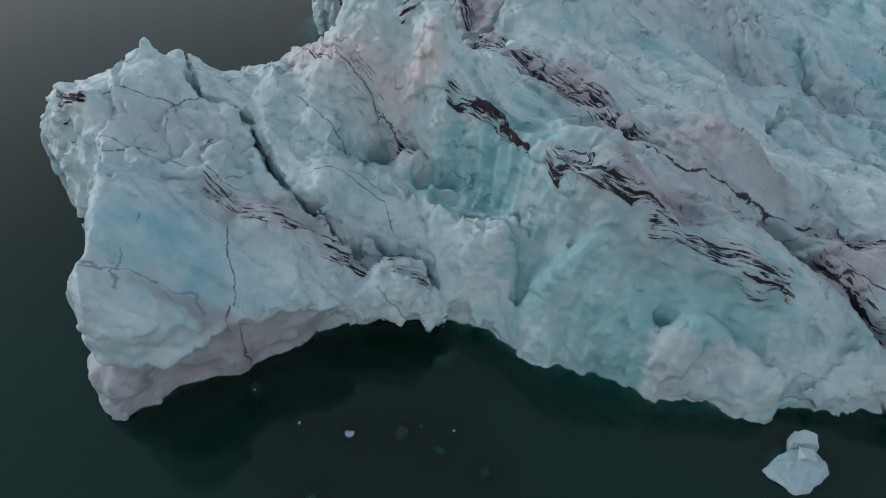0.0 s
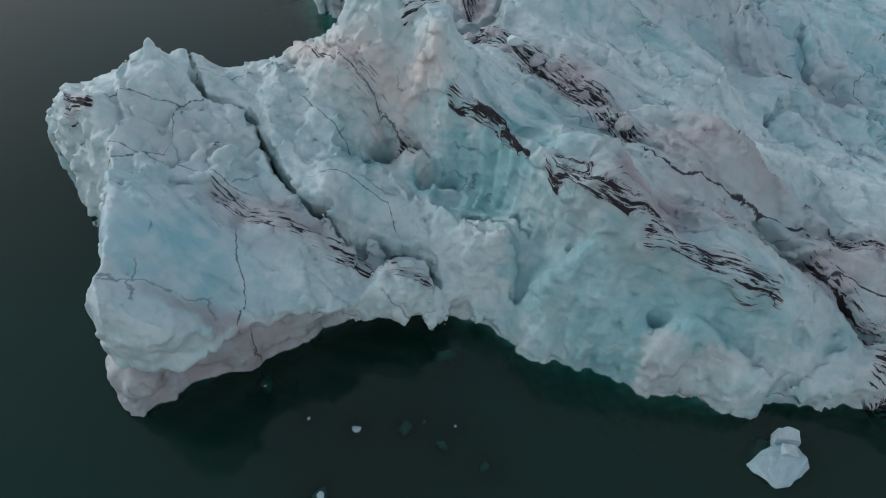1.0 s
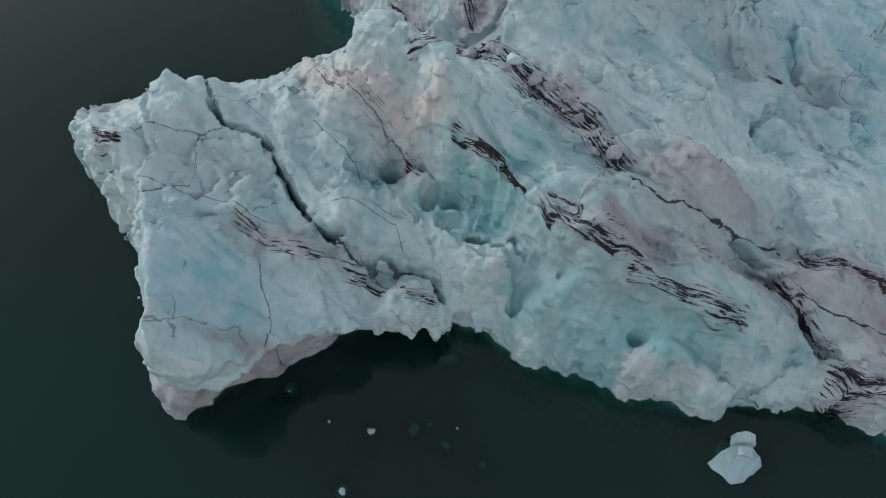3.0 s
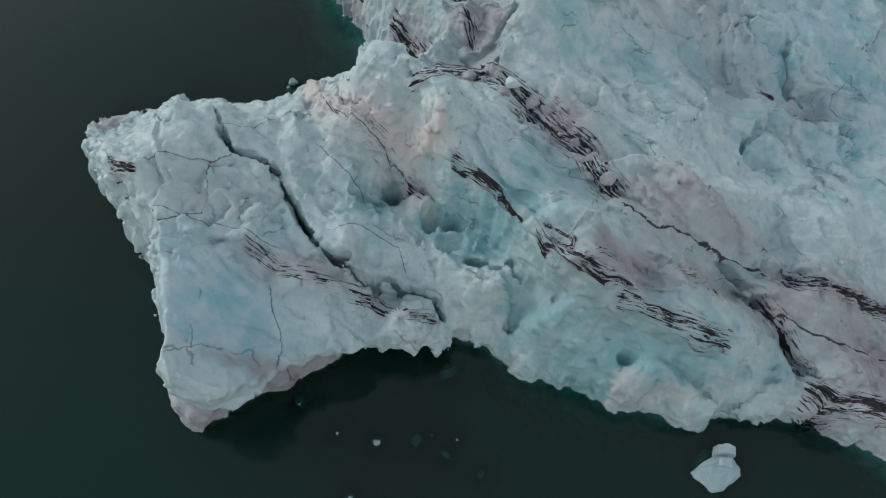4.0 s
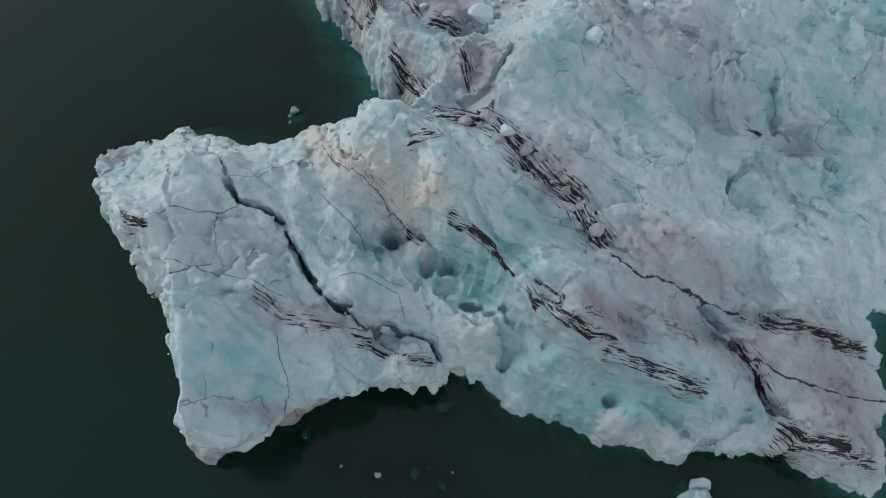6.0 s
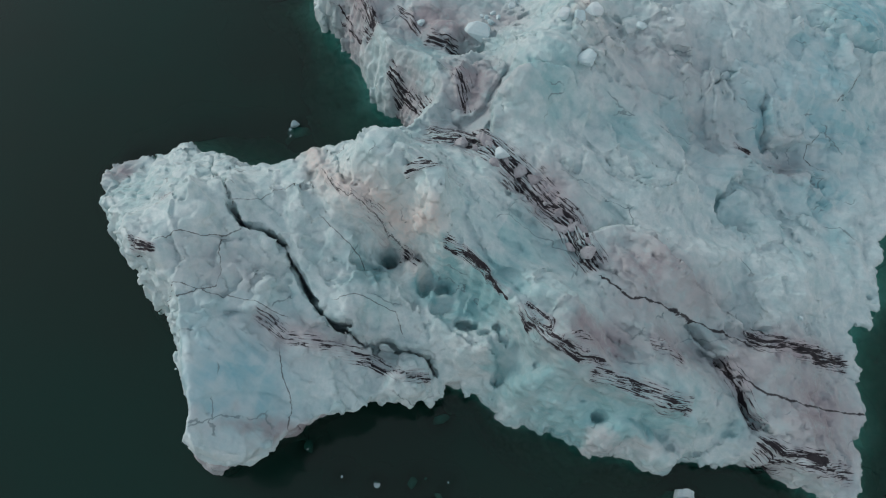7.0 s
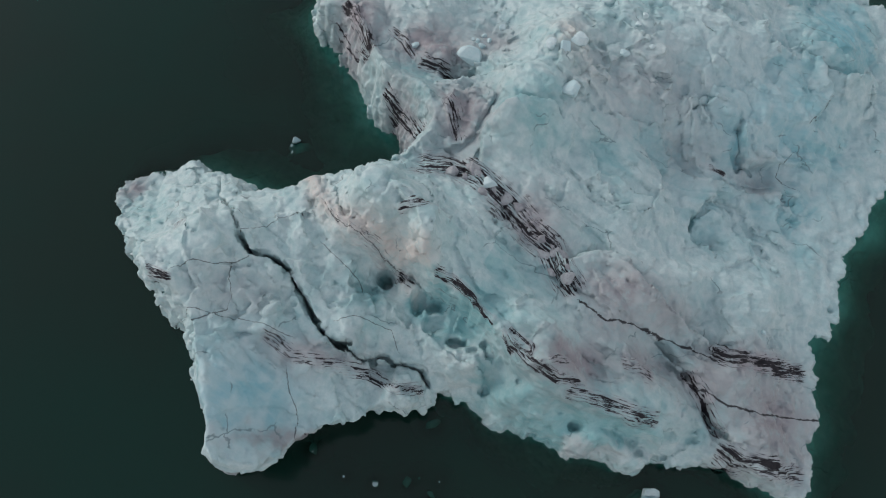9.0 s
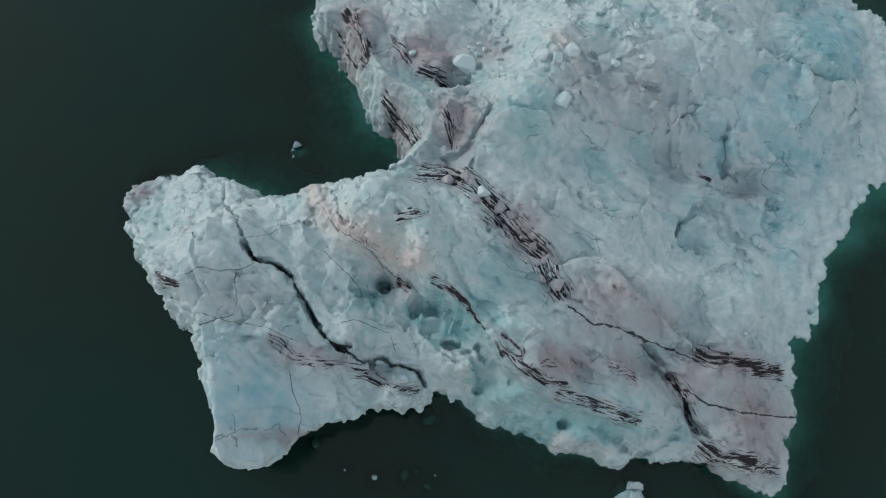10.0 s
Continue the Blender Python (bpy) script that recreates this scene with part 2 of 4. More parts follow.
def shells(x, y, size, seed, tilt=0.55, bulge=0.9):
    """Tilted, slightly domed plates that meet in sharp valleys: the height, each plate's random number, and the gap to the next plate."""
    u, v = x / size, y / size
    iu, iv = np.floor(u).astype(np.int64), np.floor(v).astype(np.int64)
    best, second, rnd = np.full(u.shape, -99.0), np.full(u.shape, -99.0), np.zeros(u.shape)
    for a in (-1, 0, 1):
        for b in (-1, 0, 1):
            k = lattice(iu + a, iv + b, 0, seed)
            k2 = lattice(iu + a, iv + b, 1, seed)
            du, dv = u - iu - a - (k % 64) / 64.0, v - iv - b - (k // 64) / 64.0
            r = (k2 % 97) / 96.0
            h = 0.5 * (r - 0.5) + tilt * (((k2 % 64) / 32.0 - 1) * du + ((k2 // 64) / 32.0 - 1) * dv) - bulge * (du * du + dv * dv)
            over = h > best
            second = np.where(over, best, np.maximum(second, h))
            rnd = np.where(over, r, rnd)
            best = np.where(over, h, best)
    return best + 0.25, rnd, best - second


def flakes(x, y, size, seed):
    """Broken flakes: each place's height on its own tilted flake; the flakes end in small steps."""
    u, v = x / size, y / size
    iu, iv = np.floor(u).astype(np.int64), np.floor(v).astype(np.int64)
    near, out = np.full(u.shape, 9.0), np.zeros(u.shape)
    for a in (-1, 0, 1):
        for b in (-1, 0, 1):
            k = lattice(iu + a, iv + b, 0, seed)
            k2 = lattice(iu + a, iv + b, 1, seed)
            du, dv = u - iu - a - (k % 64) / 64.0, v - iv - b - (k // 64) / 64.0
            d = du * du + dv * dv
            closer = d < near
            out = np.where(closer, ((k2 % 64) / 32.0 - 1) * du + ((k2 // 64) / 32.0 - 1) * dv + 0.6 * ((k2 % 97) / 96.0 - 0.5), out)
            near = np.where(closer, d, near)
    return out


def splinters(x, y, z, size, seed):
    """Broken ice in depth: how far each angular block stands out."""
    u, v, w = x / size, y / size, z / size
    iu, iv, iw = (np.floor(a).astype(np.int64) for a in (u, v, w))
    near, out = np.full(u.shape, 9.0), np.zeros(u.shape)
    for a in (-1, 0, 1):
        for b in (-1, 0, 1):
            for c in (-1, 0, 1):
                k = lattice(iu + a, iv + b, iw + c, seed)
                k2 = lattice(iu + a, iv + b, iw + c, seed + 1)
                dx, dy, dz = u - iu - a - (k % 64) / 64.0, v - iv - b - (k // 64) / 64.0, w - iw - c - (k2 % 64) / 64.0
                d = dx * dx + dy * dy + dz * dz
                closer = d < near
                gx, gy, gz = (k2 % 16) / 8.0 - 1, (k2 // 16 % 16) / 8.0 - 1, (k2 // 256) / 8.0 - 1
                out = np.where(closer, gx * dx + gy * dy + gz * dz + 0.7 * ((k2 % 31) / 30.0 - 0.5), out)
                near = np.where(closer, d, near)
    return out


def smooth(v, lo, hi):
    t = np.clip((v - lo) / (hi - lo), 0, 1)
    return t * t * (3 - 2 * t)


def to_line(x, y, pts):
    """Distance from places to a bent line, with the side (sign) and the length run along it."""
    best, side, run, done = np.full(x.shape, 1e9), np.ones(x.shape), np.zeros(x.shape), 0.0
    for (ax, ay), (bx, by) in zip(pts[:-1], pts[1:]):
        ex, ey = bx - ax, by - ay
        n = math.hypot(ex, ey)
        t = np.clip(((x - ax) * ex + (y - ay) * ey) / n / n, 0, 1)
        d = np.hypot(x - ax - t * ex, y - ay - t * ey)
        closer = d < best
        side = np.where(closer, np.sign(ex * (y - ay) - ey * (x - ax)), side)
        run = np.where(closer, done + t * n, run)
        best = np.where(closer, d, best)
        done += n
    return best, side, run


# ---- the iceberg's plan: its shore (x, y, height of the edge), walked round sunwise from the west tip ----
SHORE_NORTHWEST = [
    (-20.7, 29.1, 2.0), (-21.7, 31.7, 0.6), (-20.0, 33.1, 0.4), (-19.3, 32.5, 0.4), (-16.8, 33.4, 0.4), (-15.3, 32.7, 0.4), (-14.7, 32.1, 0.5),
    (-12.9, 31.9, 0.7), (-11.2, 30.6, 0.8), (-9.6, 30.5, 0.9), (-7.3, 30.8, 1.4), (-5.9, 30.2, 3.6), (-4.3, 30.2, 4.6), (-2.5, 30.6, 4.6),
]
SHORE_REAR = [
    (-1.8, 33.8, 0.5), (-3.0, 36.2, 0.5), (-4.7, 37.9, 0.5), (-5.9, 40.6, 0.5), (-7.2, 43.5, 0.5), (-8.6, 44.6, 0.8), (-9.1, 46.5, 1.0),
    (-8.8, 48.3, 1.2), (-7.0, 51.0, 1.0), (10.0, 54.0, 1.0), (28.0, 53.0, 1.0), (33.9, 48.5, 0.8), (36.4, 46.4, 0.6), (39.0, 43.0, 0.6),
]
SHORE_EAST = [
    (38.0, 37.0, 0.5), (35.0, 33.5, 0.5), (32.7, 32.7, 0.5), (32.0, 32.4, 0.5), (30.8, 30.5, 0.5), (30.0, 29.0, 0.5), (27.8, 26.8, 0.5),
    (27.1, 24.3, 0.5), (27.1, 23.0, 0.5), (25.8, 21.5, 0.5), (24.3, 20.6, 0.4), (23.9, 18.1, 0.5), (23.8, 16.3, 0.5), (22.6, 12.8, 0.5), (21.5, 11.2, 0.3),
]
SHORE_SOUTH = [
    (19.3, 12.2, 0.5), (17.3, 13.3, 0.5), (14.1, 13.3, 0.5), (13.2, 13.6, 0.5), (12.0, 13.1, 0.6), (10.6, 13.3, 0.6), (9.7, 13.8, 0.6), (8.3, 13.8, 0.6),
    (7.0, 14.7, 1.1), (4.6, 15.5, 0.9), (3.1, 16.0, 0.6), (2.0, 16.6, 0.6), (1.5, 16.6, 2.4), (0.3, 16.25, 2.3), (-1.9, 16.05, 2.5), (-3.4, 16.3, 2.5),
]
LOBE_WEST = [(-13.0, 17.2, 3.2), (-13.9, 18.5, 2.6), (-14.8, 20.5, 2.2), (-15.5, 21.2, 3.0), (-16.6, 22.6, 5.0), (-17.2, 24.2, 4.2), (-18.6, 25.4, 2.8), (-19.6, 26.8, 2.2)]
SHORE_LOBE = [
    (-3.85, 15.7, 2.6), (-4.7, 15.3, 3.0), (-5.7, 15.3, 3.4), (-6.45, 14.8, 3.6), (-7.5, 14.4, 3.9), (-8.1, 13.5, 4.4), (-9.15, 12.85, 4.9),
    (-10.2, 12.7, 5.2), (-11.0, 13.0, 5.4), (-11.7, 13.5, 5.4), (-11.75, 14.75, 5.0), (-12.25, 16.0, 4.2),
]
# below its overhang the lobe stands on a smaller, dirty foot
FOOT_LOBE = [
    (-3.6, 16.5, 1.0), (-5.0, 16.3, 1.0), (-6.5, 15.8, 1.2), (-7.8, 15.2, 1.4), (-8.9, 14.75, 1.2), (-9.5, 14.2, 0.8), (-10.5, 13.5, 0.8),
    (-11.5, 12.8, 0.6), (-12.1, 13.4, 1.0), (-12.4, 14.3, 1.4), (-12.5, 15.6, 2.0),
]
SHORE = SHORE_NORTHWEST + SHORE_REAR + SHORE_EAST + SHORE_SOUTH + SHORE_LOBE + LOBE_WEST
FOOT = SHORE_NORTHWEST + SHORE_REAR + SHORE_EAST + SHORE_SOUTH + FOOT_LOBE + LOBE_WEST

# Tilted slabs of ice that make up the upper surface: x, y, reach, height, rise to the east, rise to the north
FRONT_LOBE = [
    (-6.9, 22.4, 1.8, 5.5, -0.98, 0.52), (-13.5, 21.3, 2, 6.6, -0.12, 0.12), (-9.7, 19.7, 1.8, 4, 0.07, -0.09),
    (-11.6, 17.6, 1.8, 9, 0.37, 0.06), (-6, 16.8, 2.2, 4.7, 0.21, 0.44), (-10, 14.9, 2.1, 5.5, -0.63, -0.77),
]
FRONT_LOBE_NORTH = [
    (-15.7, 31.5, 2.1, 2.4, 0.15, -0.36), (-19.5, 30.8, 2.4, -0, -0.12, -0.09), (-10.5, 29.5, 2, 4, 0.06, -0.13),
    (-13.6, 28, 1.7, 5.2, 0.09, 0.47), (-17.7, 27.8, 2, 5, 0.09, -0.12), (-8.8, 26.5, 1.8, 6.9, -0.12, 0.4),
    (-12.7, 25.7, 1.5, 10, 0.25, -0.19), (-15.2, 24.4, 1.8, 7.6, 0.03, -0.62), (-4.4, 23.9, 1.4, 5.5, -0.15, 0.01),
    (-10.2, 23.4, 1.8, 6.1, 0.04, -0.3),
]
SADDLE = [
    (-0.1, 20.6, 1.4, 4.4, -0.26, 0.5), (-3.6, 19.2, 2, 3, -1.08, 1.05), (1.7, 19.1, 1.2, 6, -0.44, -0.47),
    (0.5, 17.6, 1.4, 0.5, -1.15, 0.95), (-1.4, 22.9, 0.7, 4.1, -0.01, -0), (-3, 23.6, 0.8, 3.5, -0.01, 0.15),
    (-4.9, 24.9, 0.8, 6.9, 0.02, -0.09), (-2.4, 20.2, 1.1, 3.9, -0.76, 0.96), (-1.6, 17.5, 0.9, 6.2, 0.24, 0.01),
    (-6.5, 25.4, 0.9, 7, 0.18, 0.56),
]
EAST_FIELD = [
    (26.7, 28.8, 2.5, -0.4, -0.75, 0.47), (21.5, 28.5, 2.2, 0.9, -0.01, 0.03), (17.4, 27.9, 2, 2.8, 0.47, 1.15),
    (14.8, 24.7, 2, 4.4, 0.14, -0.74), (20.9, 24.2, 2, 2.9, -0.01, -0.42), (25, 23.9, 2.4, -0.1, -0.17, 0.38),
    (17.9, 22.2, 2, 1.4, 0.5, 0.71),
]
CREST = [
    (7.5, 30.2, 1.7, 6.6, 0, -0.4), (-2, 29.9, 1.8, 6.2, -0.15, -0.33), (2.2, 29.5, 1.7, 6.2, 0.16, -0.72),
    (5.2, 28, 1.6, 5.5, 0.09, 0.22), (-0.9, 27.7, 1.4, 8.5, -0.49, 0.58), (3, 26.2, 1.7, 7.4, 0.09, -0.06),
    (-3.3, 26, 1.4, 10.9, 0.63, 2.85), (-0.7, 25.2, 1.3, 11.8, -0.11, -0.03), (6.8, 25.2, 1.7, 6.7, 0.07, 0.5),
    (4.9, 23.2, 1.6, 6, -0.16, 0.04), (1.8, 22.6, 1.6, 8.8, -0.4, 0.27), (-5.5, 28.4, 1.9, 6.7, 0.3, -0.01),
    (-4.8, 26.4, 0.9, 7.3, 0.55, 0.2), (-1.4, 24.4, 0.9, 4.3, 4.47, 1.64), (1.2, 23.1, 0.9, 5.8, -0.02, 0.12),
    (3.4, 20.6, 0.9, 7.5, 0.05, -0.03),
]
EAST_SHELF = [
    (14.1, 21.1, 1.8, 3.8, -0.61, 0.81), (22, 20.4, 2.1, 0.5, -0.32, -0.04), (17.6, 18, 2.1, 4.6, 0.2, 0.2),
    (21.6, 16.5, 2, 0.2, -0.26, 0.16), (18.3, 14.6, 1.8, 3.1, 0.53, -0.34), (20.9, 13, 2.2, 0.2, -0.49, 0.1),
]
REAR_LOBE = [
    (-2.3, 49, 3.2, 4.4, 0.12, 0.05), (-5.6, 43.6, 2.9, 4.1, 0.04, -0.03), (4.4, 42.8, 2.4, 3.7, 0.1, 0.3),
    (-0.8, 42.2, 2.4, 6.9, -0.1, -0.13), (-3.1, 38.7, 2.5, 4.7, -0.41, -1.12), (1.9, 38.7, 2.3, 5, 1.03, 0.27),
    (0.7, 33.8, 2.3, 5.6, -1.59, 0.54),
]
NORTH_FIELD = [
    (6.9, 49.9, 3.2, 4.9, 0.08, 0.01), (17.2, 49.5, 3.2, 5.5, -0.07, -0.17), (10, 43.7, 2.7, 5.8, 0.06, -0.07),
    (18.3, 41.7, 2.6, 7.4, 0.31, -0.35), (13.6, 40.9, 2.5, 7.5, -0.07, -0.08), (6.8, 39.5, 1.9, 7.1, 1.2, 0.21),
    (9.6, 37.5, 2, 7, -0.21, 0.04), (17.4, 36.6, 2.3, 5.3, -0.08, -0.42), (5.4, 36.4, 1.9, 8, -0.04, -0.58),
    (13.5, 36, 2.2, 6.3, 0.05, 0.1), (7.7, 34.2, 1.9, 8.4, 0.15, 0.75), (11.9, 32, 2.1, 6.3, -0, -0.05),
    (16.7, 31.9, 2.3, 1.9, -0.17, 0.13), (4.3, 31.7, 1.8, 10.6, -0.54, 0.87),
]
NORTHEAST = [
    (27, 49.5, 3.2, 4, -0.16, -0.27), (35.3, 43, 3.2, 0.2, 0.06, 0.27), (29.1, 42.7, 2.9, 5, 0.12, -1.13),
    (23.1, 42.7, 2.9, 4.5, -0.16, -0.1), (29.4, 38.1, 2.3, 0.9, -0.04, 0.01), (35.2, 37.8, 2.9, -0.5, 0.44, -0.15),
    (25.5, 37.4, 2.1, 3.2, -0.24, -0.59), (22, 37, 2.1, 5, 0.12, -0.24), (31.2, 33.8, 2.5, -1.1, -0.09, 0.8),
    (27, 33.1, 2.3, 2.1, -0.25, 0.08), (22, 32.8, 2.3, 1.9, -0.94, 0.02),
]
SOUTH_RIM = [
    (10, 28.8, 1.8, 4.6, 0.02, 0.12), (13.8, 28.2, 1.9, 5.8, -0.1, -0.08), (10.7, 25.1, 1.9, 5.3, -0.05, 0.2),
    (10.6, 22, 1.7, 6.1, -0.13, 0.2), (8.1, 20.5, 1.5, 5.4, -0.28, 0.04), (4.1, 19.9, 1.1, 8.1, 0.29, -0.17),
    (5.7, 19.6, 1, 8.9, -0.03, 0.11), (13.4, 18.3, 1.7, 3.3, -0.15, -0.08), (6.1, 17.8, 1.1, 8.3, 0.18, 0.04),
    (8.3, 17.1, 1.3, 5.6, -0.2, -0.4), (10.8, 15.9, 1.6, 5.7, 0.99, 1.23), (13.7, 14.7, 2, 2.5, 0.12, 0.71),
    (4.8, 19, 0.8, 4.8, -0.09, 0.22),
]
TEAL_FACE = [
    (3.8, 17.7, 1.2, 1.6, 0.45, 0.99), (6.3, 15.8, 1.3, 4.5, 0.48, 2.51), (-1.7, 22.9, 1.4, 3.8, 0.06, -0.55),
    (2.2, 18.2, 0.9, 2, -0.27, 0.72), (4.6, 17.3, 0.9, 6.3, 0.91, -0.19), (7, 15.2, 0.9, 3.8, -0.8, 0.05),
    (10.2, 14.3, 1, 3.4, -0.61, 0), (0.2, 21.8, 0.8, 2.8, -0.1, -0.15), (2, 20.4, 0.9, 2.6, -0.02, 0.13),
    (3.4, 19, 0.7, 6.5, 0.02, -0.32),
]
SLABS_LOW = FRONT_LOBE + FRONT_LOBE_NORTH + SADDLE + TEAL_FACE
SLABS_HIGH = EAST_FIELD + CREST + SOUTH_RIM + EAST_SHELF + REAR_LOBE + NORTH_FIELD + NORTHEAST

# The great wall: the crest breaks off along this line, high to the north-east
WALL = [
    (-8.4, 31.6), (-7.2, 28.0), (-6.6, 26.3), (-5.2, 25.3), (-3.8, 24.6), (-2.8, 24.25), (-1.8, 23.9), (-0.6, 23.4), (0.2, 22.7), (1.2, 22.3),
    (2.1, 21.4), (2.7, 20.6), (4.0, 19.3), (4.5, 18.5), (5.6, 17.3), (6.5, 16.6), (7.8, 15.9), (9.1, 15.4), (10.7, 15.0), (12.3, 14.7), (13.2, 14.0), (13.6, 12.6),
]

# Open cracks: line, width, depth
CREVASSES = [
    ([(-13.8, 31.0), (-13.1, 28.8), (-11.3, 26.8), (-10.8, 25.3)], 0.02, 0.7),
    ([(-10.8, 25.3), (-10.4, 24.5), (-9.3, 24.4), (-8.4, 23.8), (-7.7, 22.8), (-6.9, 21.4), (-6.2, 20.3), (-5.5, 19.7), (-4.5, 19.6)], 0.11, 3.0),
    ([(-5.5, 19.7), (-3.9, 18.9), (-2.9, 19.2), (-1.9, 18.9), (-0.5, 18.5), (-0.1, 17.7)], 0.08, 1.8),
    ([(13.3, 20.2), (14.2, 19.3), (15.3, 18.2), (15.7, 17.0), (16.3, 15.5), (17.1, 14.7)], 0.07, 0.8),
    ([(20.5, 35.0), (20.5, 33.8), (20.9, 32.5), (21.8, 32.2)], 0.03, 0.5),
]
# Steps in the surface: line (the high side on its left hand), height, reach
SCARPS_LOBE = [
    ([(13.7, 20.2), (14.3, 19.3), (15.3, 18.2), (15.7, 17.0), (16.3, 15.5), (17.1, 14.7)], 0.5, 1),
    ([(3.8, 19.2), (4.7, 18.1), (5.8, 17.2), (7.1, 16.3), (9.8, 15.6), (12.5, 15.0)], 0.9, 1.1),
    ([(12.6, 13.5), (13.3, 14.0), (12.8, 15.4)], 1.1, 1.2),
    ([(17.1, 19.1), (16.4, 20.5), (13.9, 21.5), (12.1, 23.2), (11.8, 24.7)], 0.5, 1.2),
]
SCARPS_WEST = [
    ([(-12.1, 19.9), (-10.4, 20.2), (-8.1, 19.8)], 0.4, 1.2),
    ([(-5.5, 19.7), (-3.9, 18.9), (-1.9, 18.9), (-0.3, 18.3)], 0.8, 1.2),
    ([(-11.2, 15.3), (-9.9, 15.9), (-8.2, 16.2), (-6.8, 15.6)], 0.3, 1),
    ([(-9.8, 21.4), (-9.1, 20.9), (-8.3, 21.3), (-8.4, 21.9), (-9.2, 22.1), (-9.8, 21.6)], 0.35, 0.6),
    ([(-3.0, 26.7), (-1.8, 28.2), (-1.4, 30.0)], 0.35, 1),
]
SCARPS_BACK = [
    ([(-1.8, 24.1), (-0.3, 24.4), (0.5, 25.7)], 0.5, 0.9),
    ([(8.2, 33.0), (7.3, 33.6), (5.1, 33.7), (3.7, 32.7), (2.9, 32.2), (3.1, 30.4)], 0.9, 1.6),
    ([(8.4, 31.2), (8.5, 32.0), (8.8, 33.1)], 0.5, 1.0),
    ([(0.5, 31.5), (2.1, 32.0), (3.4, 33.6), (4.0, 35.2), (3.4, 36.2), (1.6, 36.0), (0.8, 34.4), (1.1, 33.2)], 0.45, 1.0),
    ([(-0.2, 23.6), (0.4, 24.3), (0.5, 26.0), (-2.0, 25.9)], 0.6, 1.0),
]
SCARPS_EAST_SOUTH = [
    ([(17.2, 20.1), (15.3, 20.7), (12.7, 22.9), (11.3, 24.7), (10.6, 25.2), (7.7, 24.4)], 0.8, 1.3),
    ([(20.8, 26.6), (20.0, 27.6), (19.4, 28.6)], 0.4, 0.9),
    ([(19.2, 26.4), (17.3, 26.4), (16.6, 26.9), (16.8, 28.3), (17.7, 29.4), (18.6, 29.8), (20.2, 30.2)], 0.7, 1.3),
    ([(19.5, 28.6), (18.1, 29.0), (17.1, 28.3), (16.5, 27.0)], 0.45, 1),
    ([(24.2, 27.6), (23.3, 28.8), (23.4, 30.1), (23.9, 31.3)], 0.5, 1.0),
    ([(15.8, 28.3), (14.9, 28.8), (14.4, 29.8), (14.7, 31.5)], 0.6, 1.2),
]
SCARPS_EAST_NORTH = [
    ([(20.5, 35.0), (20.5, 33.8), (20.9, 32.5), (23.4, 32.7)], 0.9, 1.6),
    ([(19.0, 36.5), (17.9, 35.4), (16.7, 34.9), (15.8, 33.7)], 0.4, 1),
    ([(16.4, 34.3), (17.1, 35.3), (18.0, 35.7), (18.6, 35.4)], 0.5, 1.2),
    ([(25.9, 35.5), (27.2, 36.6), (28.1, 37.8), (27.4, 38.7), (27.2, 40.3)], 0.4, 1.2),
    ([(26.0, 35.6), (28.0, 37.4), (27.8, 38.7), (27.0, 39.9)], 0.5, 1.2),
    ([(32.4, 39.8), (29.2, 39.2), (27.1, 40.1), (24.8, 40.5), (22.8, 40.5)], 0.9, 1.5),
    ([(33.7, 40.6), (29.7, 40.6), (28.3, 41.4), (26.7, 41.6), (23.8, 41.0), (22.8, 42.4)], 0.9, 1.8),
]
SCARPS = SCARPS_LOBE + SCARPS_WEST + SCARPS_BACK + SCARPS_EAST_SOUTH + SCARPS_EAST_NORTH
# Hairline seams with ash in them
SEAMS_LOBE = [
    ([(8.5, 21.7), (9.9, 20.8), (11.7, 20.7), (13.7, 20.2), (15.2, 19.7), (17.0, 19.1)], 0.95),
    ([(15.2, 17.6), (17.1, 16.4), (19.8, 16.1), (23.7, 16.0)], 0.95),
]
SEAMS_WEST = [
    ([(-10.8, 25.5), (-9.9, 25.9), (-8.8, 26.6), (-7.4, 26.8)], 0.45),
    ([(-13.2, 29.5), (-12.7, 28.1), (-10.8, 26.6)], 0.4),
    ([(-14.5, 21.0), (-13.1, 21.1), (-11.6, 20.8), (-9.4, 20.5), (-7.8, 19.9)], 0.5),
    ([(-11.2, 23.5), (-11.0, 22.3), (-11.3, 21.1), (-13.1, 20.4)], 0.5),
    ([(-6.2, 25.1), (-5.0, 24.0), (-4.1, 23.2), (-3.9, 22.5)], 0.5),
    ([(-5.2, 20.8), (-4.2, 21.0), (-2.2, 20.5), (-1.9, 19.6)], 0.5),
    ([(-8.0, 18.1), (-7.8, 17.0), (-7.4, 16.1), (-7.4, 14.5)], 0.5),
    ([(-14.6, 22.7), (-13.0, 23.6), (-12.0, 23.5), (-10.2, 24.1)], 0.5),
    ([(-5.5, 26.1), (-4.3, 25.3), (-2.1, 24.0), (-1.1, 23.2)], 0.5),
]
SEAMS_EAST = [
    ([(28.1, 37.8), (27.0, 36.3), (25.9, 35.3)], 0.5),
    ([(25.0, 33.7), (23.8, 32.8), (23.6, 32.0), (25.0, 31.2)], 0.5),
]
SEAMS = SEAMS_LOBE + SEAMS_WEST + SEAMS_EAST
